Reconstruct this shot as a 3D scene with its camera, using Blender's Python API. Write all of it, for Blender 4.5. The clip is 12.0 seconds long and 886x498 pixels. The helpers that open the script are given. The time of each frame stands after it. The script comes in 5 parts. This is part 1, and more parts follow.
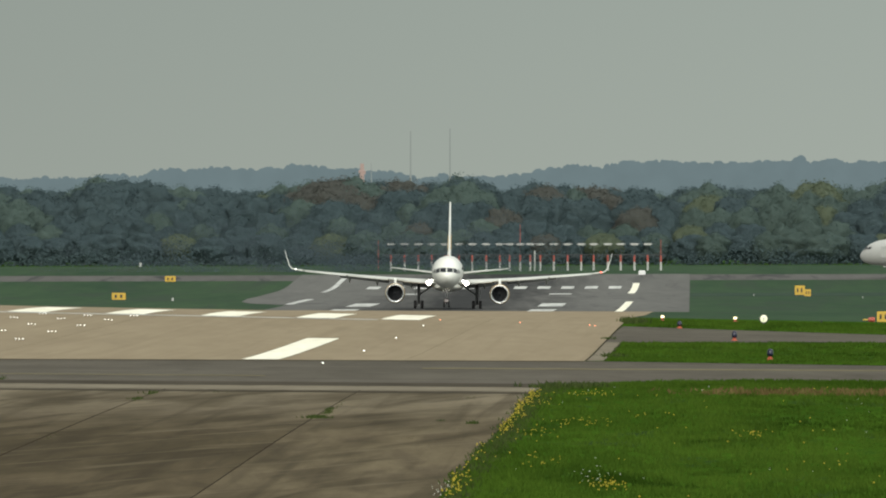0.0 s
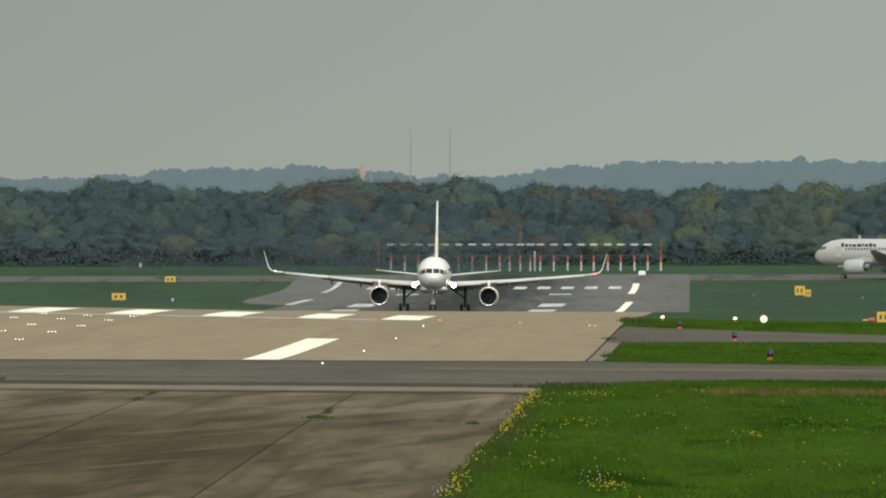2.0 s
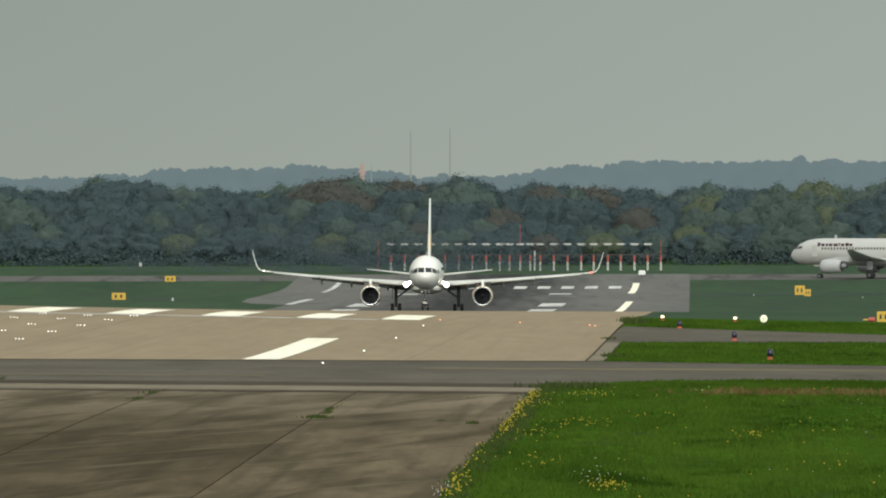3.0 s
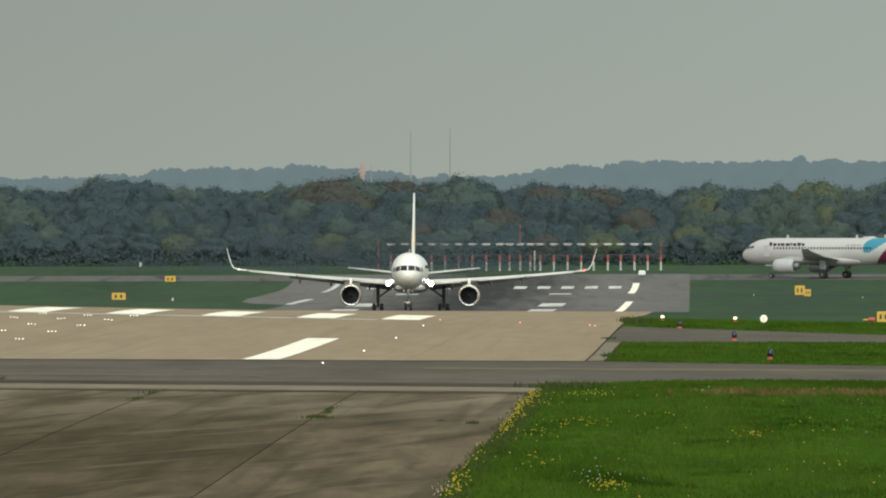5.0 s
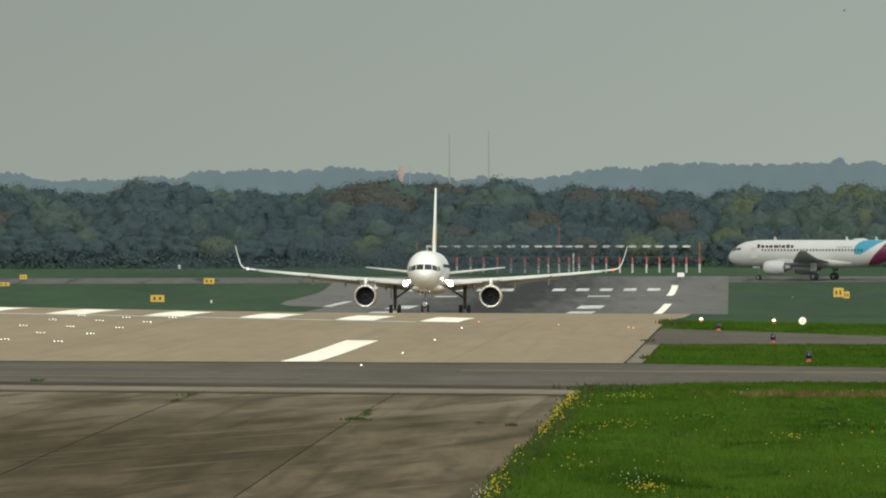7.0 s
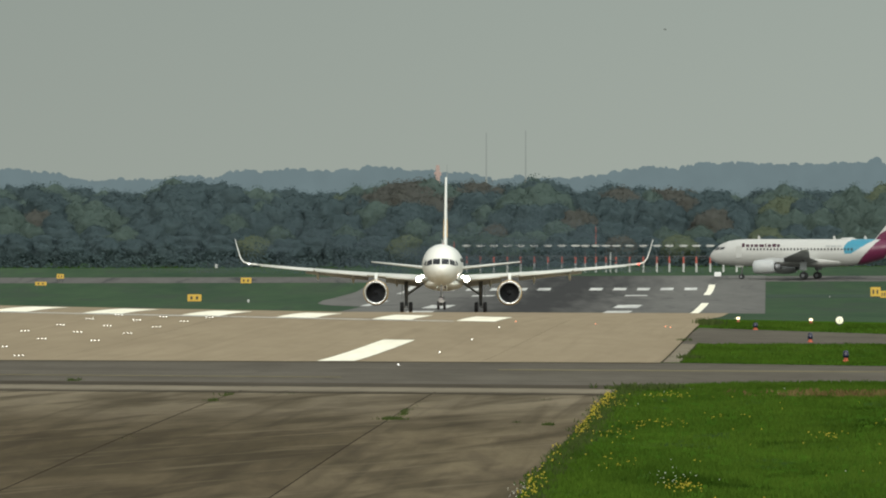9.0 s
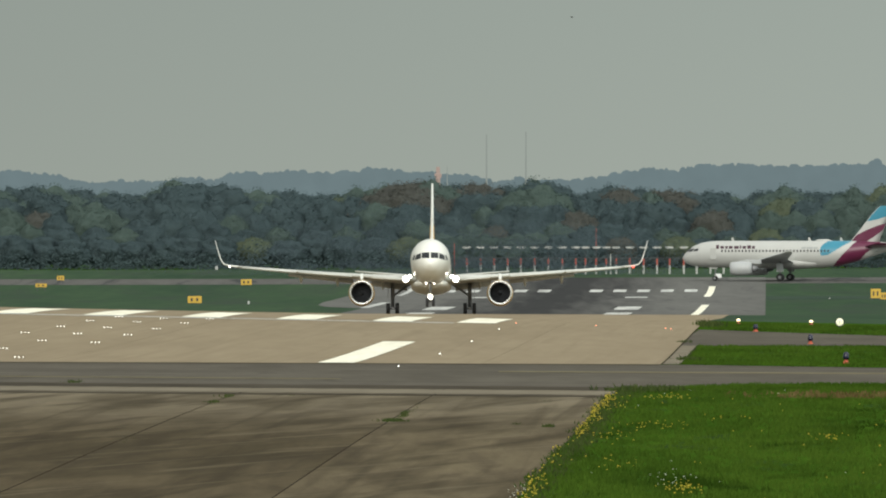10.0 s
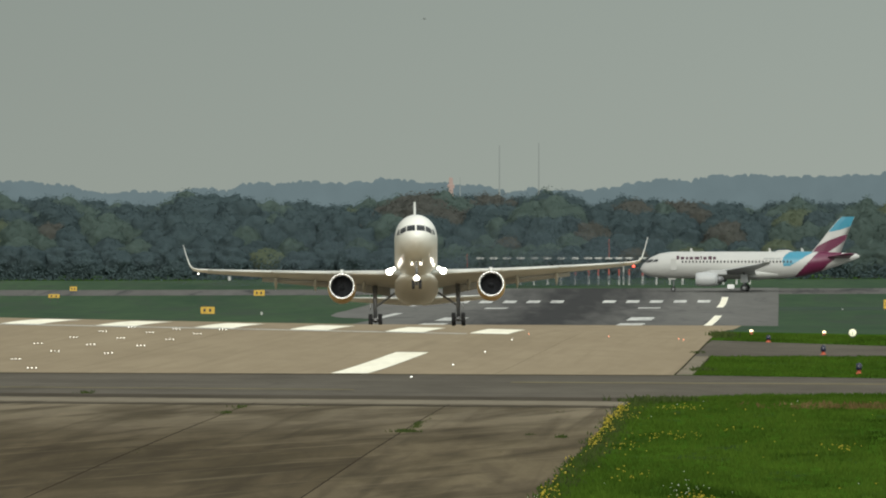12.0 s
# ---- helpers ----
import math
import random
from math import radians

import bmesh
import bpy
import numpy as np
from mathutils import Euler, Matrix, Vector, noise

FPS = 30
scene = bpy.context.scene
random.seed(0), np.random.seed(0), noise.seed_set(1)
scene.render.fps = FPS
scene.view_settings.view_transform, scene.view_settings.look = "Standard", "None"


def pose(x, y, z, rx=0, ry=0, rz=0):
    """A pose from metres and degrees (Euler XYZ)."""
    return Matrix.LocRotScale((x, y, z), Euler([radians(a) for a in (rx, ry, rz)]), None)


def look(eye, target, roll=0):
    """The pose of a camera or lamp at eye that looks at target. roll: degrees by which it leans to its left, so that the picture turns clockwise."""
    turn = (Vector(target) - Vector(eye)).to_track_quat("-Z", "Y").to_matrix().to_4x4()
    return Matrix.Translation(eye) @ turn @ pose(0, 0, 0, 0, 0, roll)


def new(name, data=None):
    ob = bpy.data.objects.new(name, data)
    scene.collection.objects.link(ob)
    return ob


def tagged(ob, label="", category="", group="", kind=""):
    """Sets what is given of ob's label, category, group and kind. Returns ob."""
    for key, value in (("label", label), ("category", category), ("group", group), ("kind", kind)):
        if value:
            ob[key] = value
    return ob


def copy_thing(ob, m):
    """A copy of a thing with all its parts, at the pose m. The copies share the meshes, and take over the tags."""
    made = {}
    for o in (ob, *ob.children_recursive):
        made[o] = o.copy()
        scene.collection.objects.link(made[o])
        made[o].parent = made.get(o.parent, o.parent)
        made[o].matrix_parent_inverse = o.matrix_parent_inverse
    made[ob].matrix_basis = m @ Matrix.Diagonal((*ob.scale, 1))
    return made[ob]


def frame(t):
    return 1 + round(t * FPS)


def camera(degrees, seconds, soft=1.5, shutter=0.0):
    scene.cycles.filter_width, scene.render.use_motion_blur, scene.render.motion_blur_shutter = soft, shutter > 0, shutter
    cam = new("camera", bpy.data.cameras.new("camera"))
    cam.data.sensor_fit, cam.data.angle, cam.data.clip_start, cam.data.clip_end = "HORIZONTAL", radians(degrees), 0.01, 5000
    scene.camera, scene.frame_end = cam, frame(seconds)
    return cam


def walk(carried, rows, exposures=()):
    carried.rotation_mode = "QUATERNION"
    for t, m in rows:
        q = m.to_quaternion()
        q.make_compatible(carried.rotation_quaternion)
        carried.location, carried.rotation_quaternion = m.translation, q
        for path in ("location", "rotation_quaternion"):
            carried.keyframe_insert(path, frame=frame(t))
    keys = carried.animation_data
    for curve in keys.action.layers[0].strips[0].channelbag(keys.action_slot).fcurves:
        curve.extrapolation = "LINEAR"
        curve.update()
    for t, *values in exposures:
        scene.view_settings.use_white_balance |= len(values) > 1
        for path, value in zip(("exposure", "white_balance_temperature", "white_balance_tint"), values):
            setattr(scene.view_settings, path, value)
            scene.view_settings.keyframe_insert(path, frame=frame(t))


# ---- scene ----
# ---------------- camera: on a tripod, a long lens that pans after the airliner ----------------
EYE = (0.0, 0.0, 7.2)
LENS = 37000.0          # focal length in small units of turn: one part is 1 / 37000 radian
cam = camera(2.4278, 12.0, soft=2.0)


def aim(turn, tilt):
    """turn to the left and tilt up, in units of one part in LENS, from the first bearing."""
    return look(EYE, (-1000 * turn / LENS, 1000, 7.2 + 1000 * (tilt - 46.0) / LENS))


walk(cam, [(t, aim(a, b)) for t, a, b in [
    (0.0, 0, 0), (1.5, 0, 0.2), (2.0, 0, 0.6), (2.5, 0, 0.3), (3.0, 0, 0), (5.0, 0, 0), (5.5, 0, 0.1), (5.8, 0.4, 0.5), (6.0, 2.2, 1.0),
    (6.2, 7.5, 1.5), (6.5, 22.6, 2.2), (6.8, 50, 3.3), (7.0, 68.5, 3.9), (7.2, 85.0, 4.4), (7.6, 110, 4.4), (8.0, 124, 3.6), (8.4, 131, 2.8), (8.8, 133.4, 2.6),
    (9.0, 134, 2.8), (9.5, 134.2, 4.4), (10.0, 134.4, 5.8), (10.5, 138.2, 8.7), (11.0, 146, 13.4), (11.5, 151, 18.0), (12.0, 157.2, 24.8)]], exposures=[(0.0, 0.03), (11.2, 0.03), (12.0, -0.06)])

# ---------------- sky and sun: high overcast, brighter overhead ----------------
world = bpy.data.worlds.new("overcast")
scene.world = world
world.use_nodes = True
wn, wl = world.node_tree.nodes, world.node_tree.links
wn.clear()
w_out = wn.new("ShaderNodeOutputWorld")
w_bg = wn.new("ShaderNodeBackground")
w_sky = wn.new("ShaderNodeTexSky")
w_sky.sky_type = "NISHITA"
w_sky.sun_disc = False
w_sky.sun_elevation, w_sky.sun_rotation = radians(27), radians(187)
w_dim = wn.new("ShaderNodeVectorMath")
w_dim.operation = "SCALE"
w_dim.inputs["Scale"].default_value = 0.06
w_co = wn.new("ShaderNodeTexCoord")
w_sep = wn.new("ShaderNodeSeparateXYZ")
w_ramp = wn.new("ShaderNodeValToRGB")
for n, (p, c) in enumerate([(0.0, (0.336, 0.376, 0.336)), (0.02, (0.282, 0.330, 0.304)), (0.2, (0.46, 0.50, 0.47)), (1.0, (0.95, 1.0, 0.98))]):
    e = w_ramp.color_ramp.elements[n] if n < 2 else w_ramp.color_ramp.elements.new(p)
    e.position, e.color = p, (*c, 1)
w_mix = wn.new("ShaderNodeMix")
w_mix.data_type = "RGBA"
w_mix.inputs["Factor"].default_value = 0.94
wl.new(w_co.outputs["Generated"], w_sep.inputs[0])
wl.new(w_sep.outputs["Z"], w_ramp.inputs["Fac"])
wl.new(w_sky.outputs["Color"], w_dim.inputs[0])
wl.new(w_dim.outputs[0], w_mix.inputs["A"])
wl.new(w_ramp.outputs["Color"], w_mix.inputs["B"])
w_side = wn.new("ShaderNodeMapRange")
w_side.interpolation_type = "SMOOTHSTEP"
for key, value in (("From Min", -0.15), ("From Max", 0.15), ("To Min", 0.70), ("To Max", 1.34)):
    w_side.inputs[key].default_value = value
w_tone = wn.new("ShaderNodeVectorMath")
w_tone.operation = "SCALE"
wl.new(w_sep.outputs["X"], w_side.inputs["Value"])
wl.new(w_mix.outputs["Result"], w_tone.inputs[0])
wl.new(w_side.outputs[0], w_tone.inputs["Scale"])
w_sunward = wn.new("ShaderNodeMapRange")
w_sunward.interpolation_type = "SMOOTHSTEP"
for key, value in (("From Min", 0.35), ("From Max", -0.9), ("To Min", 1.0), ("To Max", 2.1)):
    w_sunward.inputs[key].default_value = value
w_glare = wn.new("ShaderNodeVectorMath")
w_glare.operation = "SCALE"
wl.new(w_sep.outputs["Y"], w_sunward.inputs["Value"])
wl.new(w_tone.outputs[0], w_glare.inputs[0])
wl.new(w_sunward.outputs[0], w_glare.inputs["Scale"])
wl.new(w_glare.outputs[0], w_bg.inputs["Color"])
w_bg.inputs["Strength"].default_value = 1.0
wl.new(w_bg.outputs[0], w_out.inputs["Surface"])

sun_data = bpy.data.lights.new("sun", "SUN")
sun_data.energy, sun_data.angle, sun_data.color = 1.55, radians(30), (1.0, 0.95, 0.86)
sun = new("sun", sun_data)
sun.matrix_world = look((0, 0, 60), (0.12 * 50, 0.99 * 50, 60 - 25))


# ---------------- materials ----------------
def mat(name, dark, light, size=(1, 1, 1), coarse=0.12, rough=0.7, metal=0.0, bump=0.0, island=0.0, wear=None, spec=0.5, coat=0.0, random_ob=0.0, thin=0.0):
    """Noise at two scales between two colours; wear: (colour, threshold, softness) of stains; size: metres of the fine grain along x, y, z."""
    m = bpy.data.materials.new(name)
    m.use_nodes = True
    n, l = m.node_tree.nodes, m.node_tree.links
    b = n["Principled BSDF"]
    b.inputs["Roughness"].default_value, b.inputs["Metallic"].default_value = rough, metal
    b.inputs["Specular IOR Level"].default_value = spec
    b.inputs["Coat Weight"].default_value = coat
    co = n.new("ShaderNodeTexCoord")
    mp = n.new("ShaderNodeMapping")
    mp.inputs["Scale"].default_value = [1 / s for s in size]
    l.new(co.outputs["Object"], mp.inputs[0])
    fine = n.new("ShaderNodeTexNoise")
    fine.inputs["Scale"].default_value, fine.inputs["Detail"].default_value, fine.inputs["Roughness"].default_value = 1.0, 5, 0.65
    big = n.new("ShaderNodeTexNoise")
    big.inputs["Scale"].default_value, big.inputs["Detail"].default_value = coarse, 3
    for t in (fine, big):
        l.new(mp.outputs[0], t.inputs["Vector"])
    add = n.new("ShaderNodeMath")
    add.operation = "ADD"
    l.new(fine.outputs["Fac"], add.inputs[0])
    l.new(big.outputs["Fac"], add.inputs[1])
    rng = n.new("ShaderNodeMapRange")
    rng.inputs["From Min"].default_value, rng.inputs["From Max"].default_value = 0.7, 1.3
    value = add.outputs[0]
    if island or random_ob:
        src = n.new("ShaderNodeNewGeometry") if island else n.new("ShaderNodeObjectInfo")
        mad = n.new("ShaderNodeMath")
        mad.operation = "MULTIPLY_ADD"
        l.new(src.outputs["Random Per Island"] if island else src.outputs["Random"], mad.inputs[0])
        mad.inputs[1].default_value = island or random_ob
        l.new(value, mad.inputs[2])
        off = n.new("ShaderNodeMath")
        off.operation = "SUBTRACT"
        off.inputs[1].default_value = (island or random_ob) / 2
        l.new(mad.outputs[0], off.inputs[0])
        value = off.outputs[0]
    l.new(value, rng.inputs["Value"])
    mix = n.new("ShaderNodeMix")
    mix.data_type = "RGBA"
    mix.inputs["A"].default_value, mix.inputs["B"].default_value = (*dark, 1), (*light, 1)
    l.new(rng.outputs[0], mix.inputs["Factor"])
    colour = mix.outputs["Result"]
    if wear:
        stain = n.new("ShaderNodeTexNoise")
        stain.inputs["Scale"].default_value, stain.inputs["Detail"].default_value = coarse * 2.3, 6
        stain.inputs["Roughness"].default_value = 0.6
        stain.inputs["Distortion"].default_value = 0.6
        l.new(mp.outputs[0], stain.inputs["Vector"])
        sr = n.new("ShaderNodeMapRange")
        sr.inputs["From Min"].default_value, sr.inputs["From Max"].default_value = wear[1], wear[1] + wear[2]
        l.new(stain.outputs["Fac"], sr.inputs["Value"])
        wm = n.new("ShaderNodeMix")
        wm.data_type = "RGBA"
        wm.inputs["B"].default_value = (*wear[0], 1)
        l.new(colour, wm.inputs["A"])
        l.new(sr.outputs[0], wm.inputs["Factor"])
        colour = wm.outputs["Result"]
    l.new(colour, b.inputs["Base Color"])
    if thin:
        tl, ms = n.new("ShaderNodeBsdfTranslucent"), n.new("ShaderNodeMixShader")
        ms.inputs[0].default_value = thin
        l.new(colour, tl.inputs["Color"])
        l.new(b.outputs[0], ms.inputs[1])
        l.new(tl.outputs[0], ms.inputs[2])
        l.new(ms.outputs[0], n["Material Output"].inputs["Surface"])
    if bump:
        bp = n.new("ShaderNodeBump")
        bp.inputs["Strength"].default_value, bp.inputs["Distance"].default_value = bump, 0.02
        l.new(fine.outputs["Fac"], bp.inputs["Height"])
        l.new(bp.outputs[0], b.inputs["Normal"])
    return m


def glow(name, colour, strength, body=1.0):
    m = bpy.data.materials.new(name)
    m.use_nodes = True
    b = m.node_tree.nodes["Principled BSDF"]
    b.inputs["Base Color"].default_value = (*[min(c, 0.8) * body for c in colour], 1)
    b.inputs["Emission Color"].default_value, b.inputs["Emission Strength"].default_value = (*colour, 1), strength
    return m


M_grass = mat("grass_ground", (0.026, 0.062, 0.007), (0.050, 0.105, 0.010), (0.8, 9, 1), 0.15, 0.95, wear=((0.030, 0.055, 0.014), 0.55, 0.1), spec=0)
# far grass bluer and duller than the near: distance haze in its colour
M_hazed_grass = mat("hazed_far_grass", (0.029, 0.055, 0.032), (0.050, 0.084, 0.043), (3, 60, 1), 0.15, 0.95, wear=((0.042, 0.058, 0.042), 0.50, 0.15), spec=0.02)
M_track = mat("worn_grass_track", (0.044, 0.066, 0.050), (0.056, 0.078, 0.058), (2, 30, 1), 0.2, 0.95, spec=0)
M_blades = mat("grass_blades", (0.034, 0.069, 0.008), (0.068, 0.120, 0.015), (3.0, 30, 1), 0.25, 0.95, island=0.45, spec=0.0, thin=0.25, wear=((0.024, 0.050, 0.006), 0.54, 0.12))
M_dry = mat("dry_grass", (0.085, 0.060, 0.024), (0.155, 0.112, 0.048), (1, 8, 1), 0.2, 0.9, island=0.6, spec=0.0)
M_weed = mat("weed_leaves", (0.024, 0.040, 0.010), (0.058, 0.076, 0.020), (0.3, 0.3, 0.3), 0.3, 0.85, island=0.6, spec=0.1)
M_yellow_flower = mat("yellow_petals", (0.42, 0.30, 0.015), (0.58, 0.44, 0.03), (0.2, 0.2, 0.2), 0.3, 0.7, island=0.4)
M_white_flower = mat("white_petals", (0.55, 0.55, 0.45), (0.75, 0.75, 0.68), (0.2, 0.2, 0.2), 0.3, 0.7, island=0.4)
M_apron = mat("old_concrete", (0.108, 0.085, 0.051), (0.152, 0.121, 0.074), (0.55, 12, 1), 0.13, 0.9, bump=0.1, wear=((0.066, 0.051, 0.033), 0.46, 0.3), spec=0.02)
M_old_apron = mat("stained_old_concrete", (0.074, 0.057, 0.033), (0.110, 0.086, 0.051), (0.55, 12, 1), 0.13, 0.9, bump=0.1, wear=((0.048, 0.036, 0.022), 0.46, 0.3), spec=0.02)
M_runway = mat("runway_concrete", (0.240, 0.191, 0.126), (0.285, 0.230, 0.153), (1.6, 40, 1), 0.25, 0.9, wear=((0.232, 0.186, 0.124), 0.54, 0.22), spec=0.02)
M_tarmac = mat("dark_asphalt", (0.092, 0.081, 0.064), (0.122, 0.108, 0.086), (2, 30, 1), 0.25, 0.9, wear=((0.076, 0.067, 0.053), 0.52, 0.25), spec=0.02)
M_far_tarmac = mat("runway_asphalt", (0.099, 0.096, 0.090), (0.132, 0.128, 0.119), (2.2, 60, 1), 0.22, 0.9, wear=((0.062, 0.063, 0.063), 0.55, 0.12), spec=0)


def rubber_and_haze(m):
    """Tyre rubber and dark exhaust haze, both in colour along the runway's middle."""
    n, l = m.node_tree.nodes, m.node_tree.links
    b = n["Principled BSDF"]
    old = b.inputs["Base Color"].links[0].from_socket
    co, sep = n.new("ShaderNodeTexCoord"), n.new("ShaderNodeSeparateXYZ")
    l.new(co.outputs["Object"], sep.inputs[0])
    off = n.new("ShaderNodeMath")
    off.operation = "MULTIPLY_ADD"
    l.new(sep.outputs["Y"], off.inputs[0])
    off.inputs[1].default_value, off.inputs[2].default_value = -0.0140, 0.0140 * 2622 - 0.5
    add = n.new("ShaderNodeMath")
    add.operation = "ADD"
    l.new(off.outputs[0], add.inputs[0])
    l.new(sep.outputs["X"], add.inputs[1])
    far = n.new("ShaderNodeMath")
    far.operation = "ABSOLUTE"
    l.new(add.outputs[0], far.inputs[0])
    tex, mp = n.new("ShaderNodeTexNoise"), n.new("ShaderNodeMapping")
    mp.inputs["Scale"].default_value = (0.5, 0.008, 1)
    tex.inputs["Detail"].default_value = 5
    l.new(co.outputs["Object"], mp.inputs[0])
    l.new(mp.outputs[0], tex.inputs["Vector"])
    tex.inputs["Scale"].default_value = 1.0
    wob = n.new("ShaderNodeMath")
    wob.operation = "MULTIPLY_ADD"
    l.new(tex.outputs["Fac"], wob.inputs[0])
    wob.inputs[1].default_value = 14.0
    l.new(far.outputs[0], wob.inputs[2])
    rng = n.new("ShaderNodeMapRange")
    rng.inputs["From Min"].default_value, rng.inputs["From Max"].default_value = 9.0, 23.0
    rng.inputs["To Min"].default_value, rng.inputs["To Max"].default_value = 0.85, 0.0
    l.new(wob.outputs[0], rng.inputs["Value"])
    mix = n.new("ShaderNodeMix")
    mix.data_type = "RGBA"
    mix.inputs["B"].default_value = (0.036, 0.037, 0.038, 1)
    l.new(old, mix.inputs["A"])
    l.new(rng.outputs[0], mix.inputs["Factor"])
    l.new(mix.outputs["Result"], b.inputs["Base Color"])
    return m


M_rubber_haze = rubber_and_haze(mat("rubber_hazed_asphalt", (0.122, 0.120, 0.112), (0.158, 0.154, 0.143), (2.2, 60, 1), 0.22, 0.9, wear=((0.090, 0.090, 0.087), 0.56, 0.16), spec=0.0))
M_joint = mat("tar_joint", (0.030, 0.024, 0.017), (0.056, 0.046, 0.034), (0.4, 3, 1), 0.3, 0.95, spec=0)
M_patch = mat("patched_asphalt", (0.060, 0.052, 0.040), (0.084, 0.073, 0.057), (2, 12, 1), 0.25, 0.95, spec=0)
M_band = mat("pale_concrete", (0.165, 0.143, 0.108), (0.220, 0.193, 0.145), (1.2, 10, 1), 0.3, 0.9, spec=0)
M_paint = mat("white_marking", (0.760, 0.720, 0.580), (0.900, 0.860, 0.710), (0.7, 14, 1), 0.25, 0.7, wear=((0.550, 0.500, 0.390), 0.64, 0.1), spec=0)
M_faded = mat("worn_marking", (0.378, 0.378, 0.357), (0.609, 0.609, 0.567), (0.7, 14, 1), 0.3, 0.8, wear=((0.231, 0.221, 0.210), 0.58, 0.15), spec=0)
M_seam = mat("runway_seam_filler", (0.175, 0.142, 0.096), (0.215, 0.174, 0.118), (0.6, 10, 1), 0.3, 0.9, spec=0)
M_line = mat("yellow_line", (0.175, 0.150, 0.090), (0.235, 0.205, 0.125), (1, 10, 1), 0.3, 0.8, spec=0)
M_skin = mat("white_aircraft_paint", (0.76, 0.75, 0.68), (0.82, 0.81, 0.74), (3, 3, 3), 0.2, 0.35, coat=0.2)
# white paint greyed so distance haze is part of its colour
M_dull = mat("haze_dimmed_white_paint", (0.43, 0.43, 0.405), (0.49, 0.49, 0.46), (3, 3, 3), 0.2, 0.5)
M_wing = mat("pale_grey_wing_paint", (0.50, 0.50, 0.455), (0.58, 0.58, 0.53), (1.5, 1.5, 1.5), 0.2, 0.45)
M_under = mat("grey_belly_paint", (0.36, 0.37, 0.37), (0.45, 0.46, 0.45), (1.5, 1.5, 1.5), 0.2, 0.45)
M_metal = mat("polished_lip", (0.72, 0.72, 0.70), (0.82, 0.82, 0.8), (0.5, 0.5, 0.5), 0.3, 0.25, metal=0.9)
M_strut = mat("gear_steel", (0.16, 0.165, 0.17), (0.27, 0.275, 0.28), (0.3, 0.3, 0.3), 0.3, 0.45, metal=0.4)
M_rubber = mat("tyre_rubber", (0.018, 0.018, 0.019), (0.035, 0.035, 0.036), (0.2, 0.2, 0.2), 0.3, 0.85)
M_duct = mat("dark_intake", (0.02, 0.022, 0.025), (0.045, 0.048, 0.052), (0.3, 0.3, 0.3), 0.3, 0.6, metal=0.3)
M_gold = mat("gold_cowling_paint", (0.48, 0.30, 0.10), (0.58, 0.38, 0.14), (1, 1, 1), 0.3, 0.4)
M_glass = mat("cockpit_glass", (0.012, 0.014, 0.017), (0.03, 0.033, 0.036), (0.5, 0.5, 0.5), 0.3, 0.3, spec=0.3)
M_burgundy = mat("burgundy_livery", (0.098, 0.011, 0.040), (0.130, 0.018, 0.054), (2, 2, 2), 0.2, 0.35)
M_letter = mat("dark_plum_lettering", (0.05, 0.018, 0.032), (0.08, 0.03, 0.05), (1, 1, 1), 0.3, 0.5)
M_cyan = mat("turquoise_livery", (0.030, 0.205, 0.295), (0.042, 0.250, 0.35), (2, 2, 2), 0.2, 0.35)
M_sign = mat("yellow_sign_panel", (0.50, 0.31, 0.03), (0.63, 0.40, 0.05), (0.5, 0.5, 0.5), 0.3, 0.5)
M_black = mat("black_paint", (0.02, 0.02, 0.02), (0.035, 0.035, 0.035), (0.3, 0.3, 0.3), 0.3, 0.6)
M_red = mat("red_marker_paint", (0.36, 0.07, 0.05), (0.46, 0.11, 0.075), (0.3, 0.3, 0.3), 0.3, 0.6)
M_white = mat("white_marker_paint", (0.68, 0.68, 0.66), (0.8, 0.8, 0.78), (0.3, 0.3, 0.3), 0.3, 0.5)
M_orange = mat("orange_base_paint", (0.42, 0.075, 0.035), (0.52, 0.11, 0.05), (0.2, 0.2, 0.2), 0.3, 0.6)
M_blue_lens = mat("blue_lens", (0.006, 0.007, 0.022), (0.009, 0.011, 0.036), (0.1, 0.1, 0.1), 0.3, 0.2)
M_dark_steel = mat("dark_steel", (0.055, 0.06, 0.065), (0.09, 0.095, 0.10), (0.3, 0.3, 0.3), 0.3, 0.6, metal=0.3)
M_bark = mat("bark", (0.05, 0.042, 0.034), (0.09, 0.075, 0.06), (0.3, 0.3, 1.0), 0.3, 0.95)
# leaf colours hold distance haze: paler and bluer than the leaves themselves
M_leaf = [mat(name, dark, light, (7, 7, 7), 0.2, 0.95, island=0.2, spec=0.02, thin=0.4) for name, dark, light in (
    ("leaves_hazy_dark_green", (0.074, 0.106, 0.114), (0.094, 0.130, 0.134)),
    ("leaves_hazy_mid_green", (0.094, 0.132, 0.118), (0.118, 0.160, 0.138)),
    ("leaves_hazy_olive", (0.120, 0.150, 0.102), (0.156, 0.180, 0.116)),
    ("leaves_hazy_russet", (0.103, 0.108, 0.098), (0.128, 0.126, 0.108)))]
M_landing = glow("landing_light_glow", (1.0, 0.93, 0.80), 14.0)
M_runlight = glow("runway_light_glow", (1.0, 0.97, 0.85), 2.5)
M_warm = glow("warm_lamp_glow", (1.0, 0.80, 0.48), 2.2)
M_redglow = glow("red_lamp_glow", (1.0, 0.10, 0.06), 3.0)
M_palered = glow("red_inset_glow", (1.0, 0.30, 0.15), 1.2)


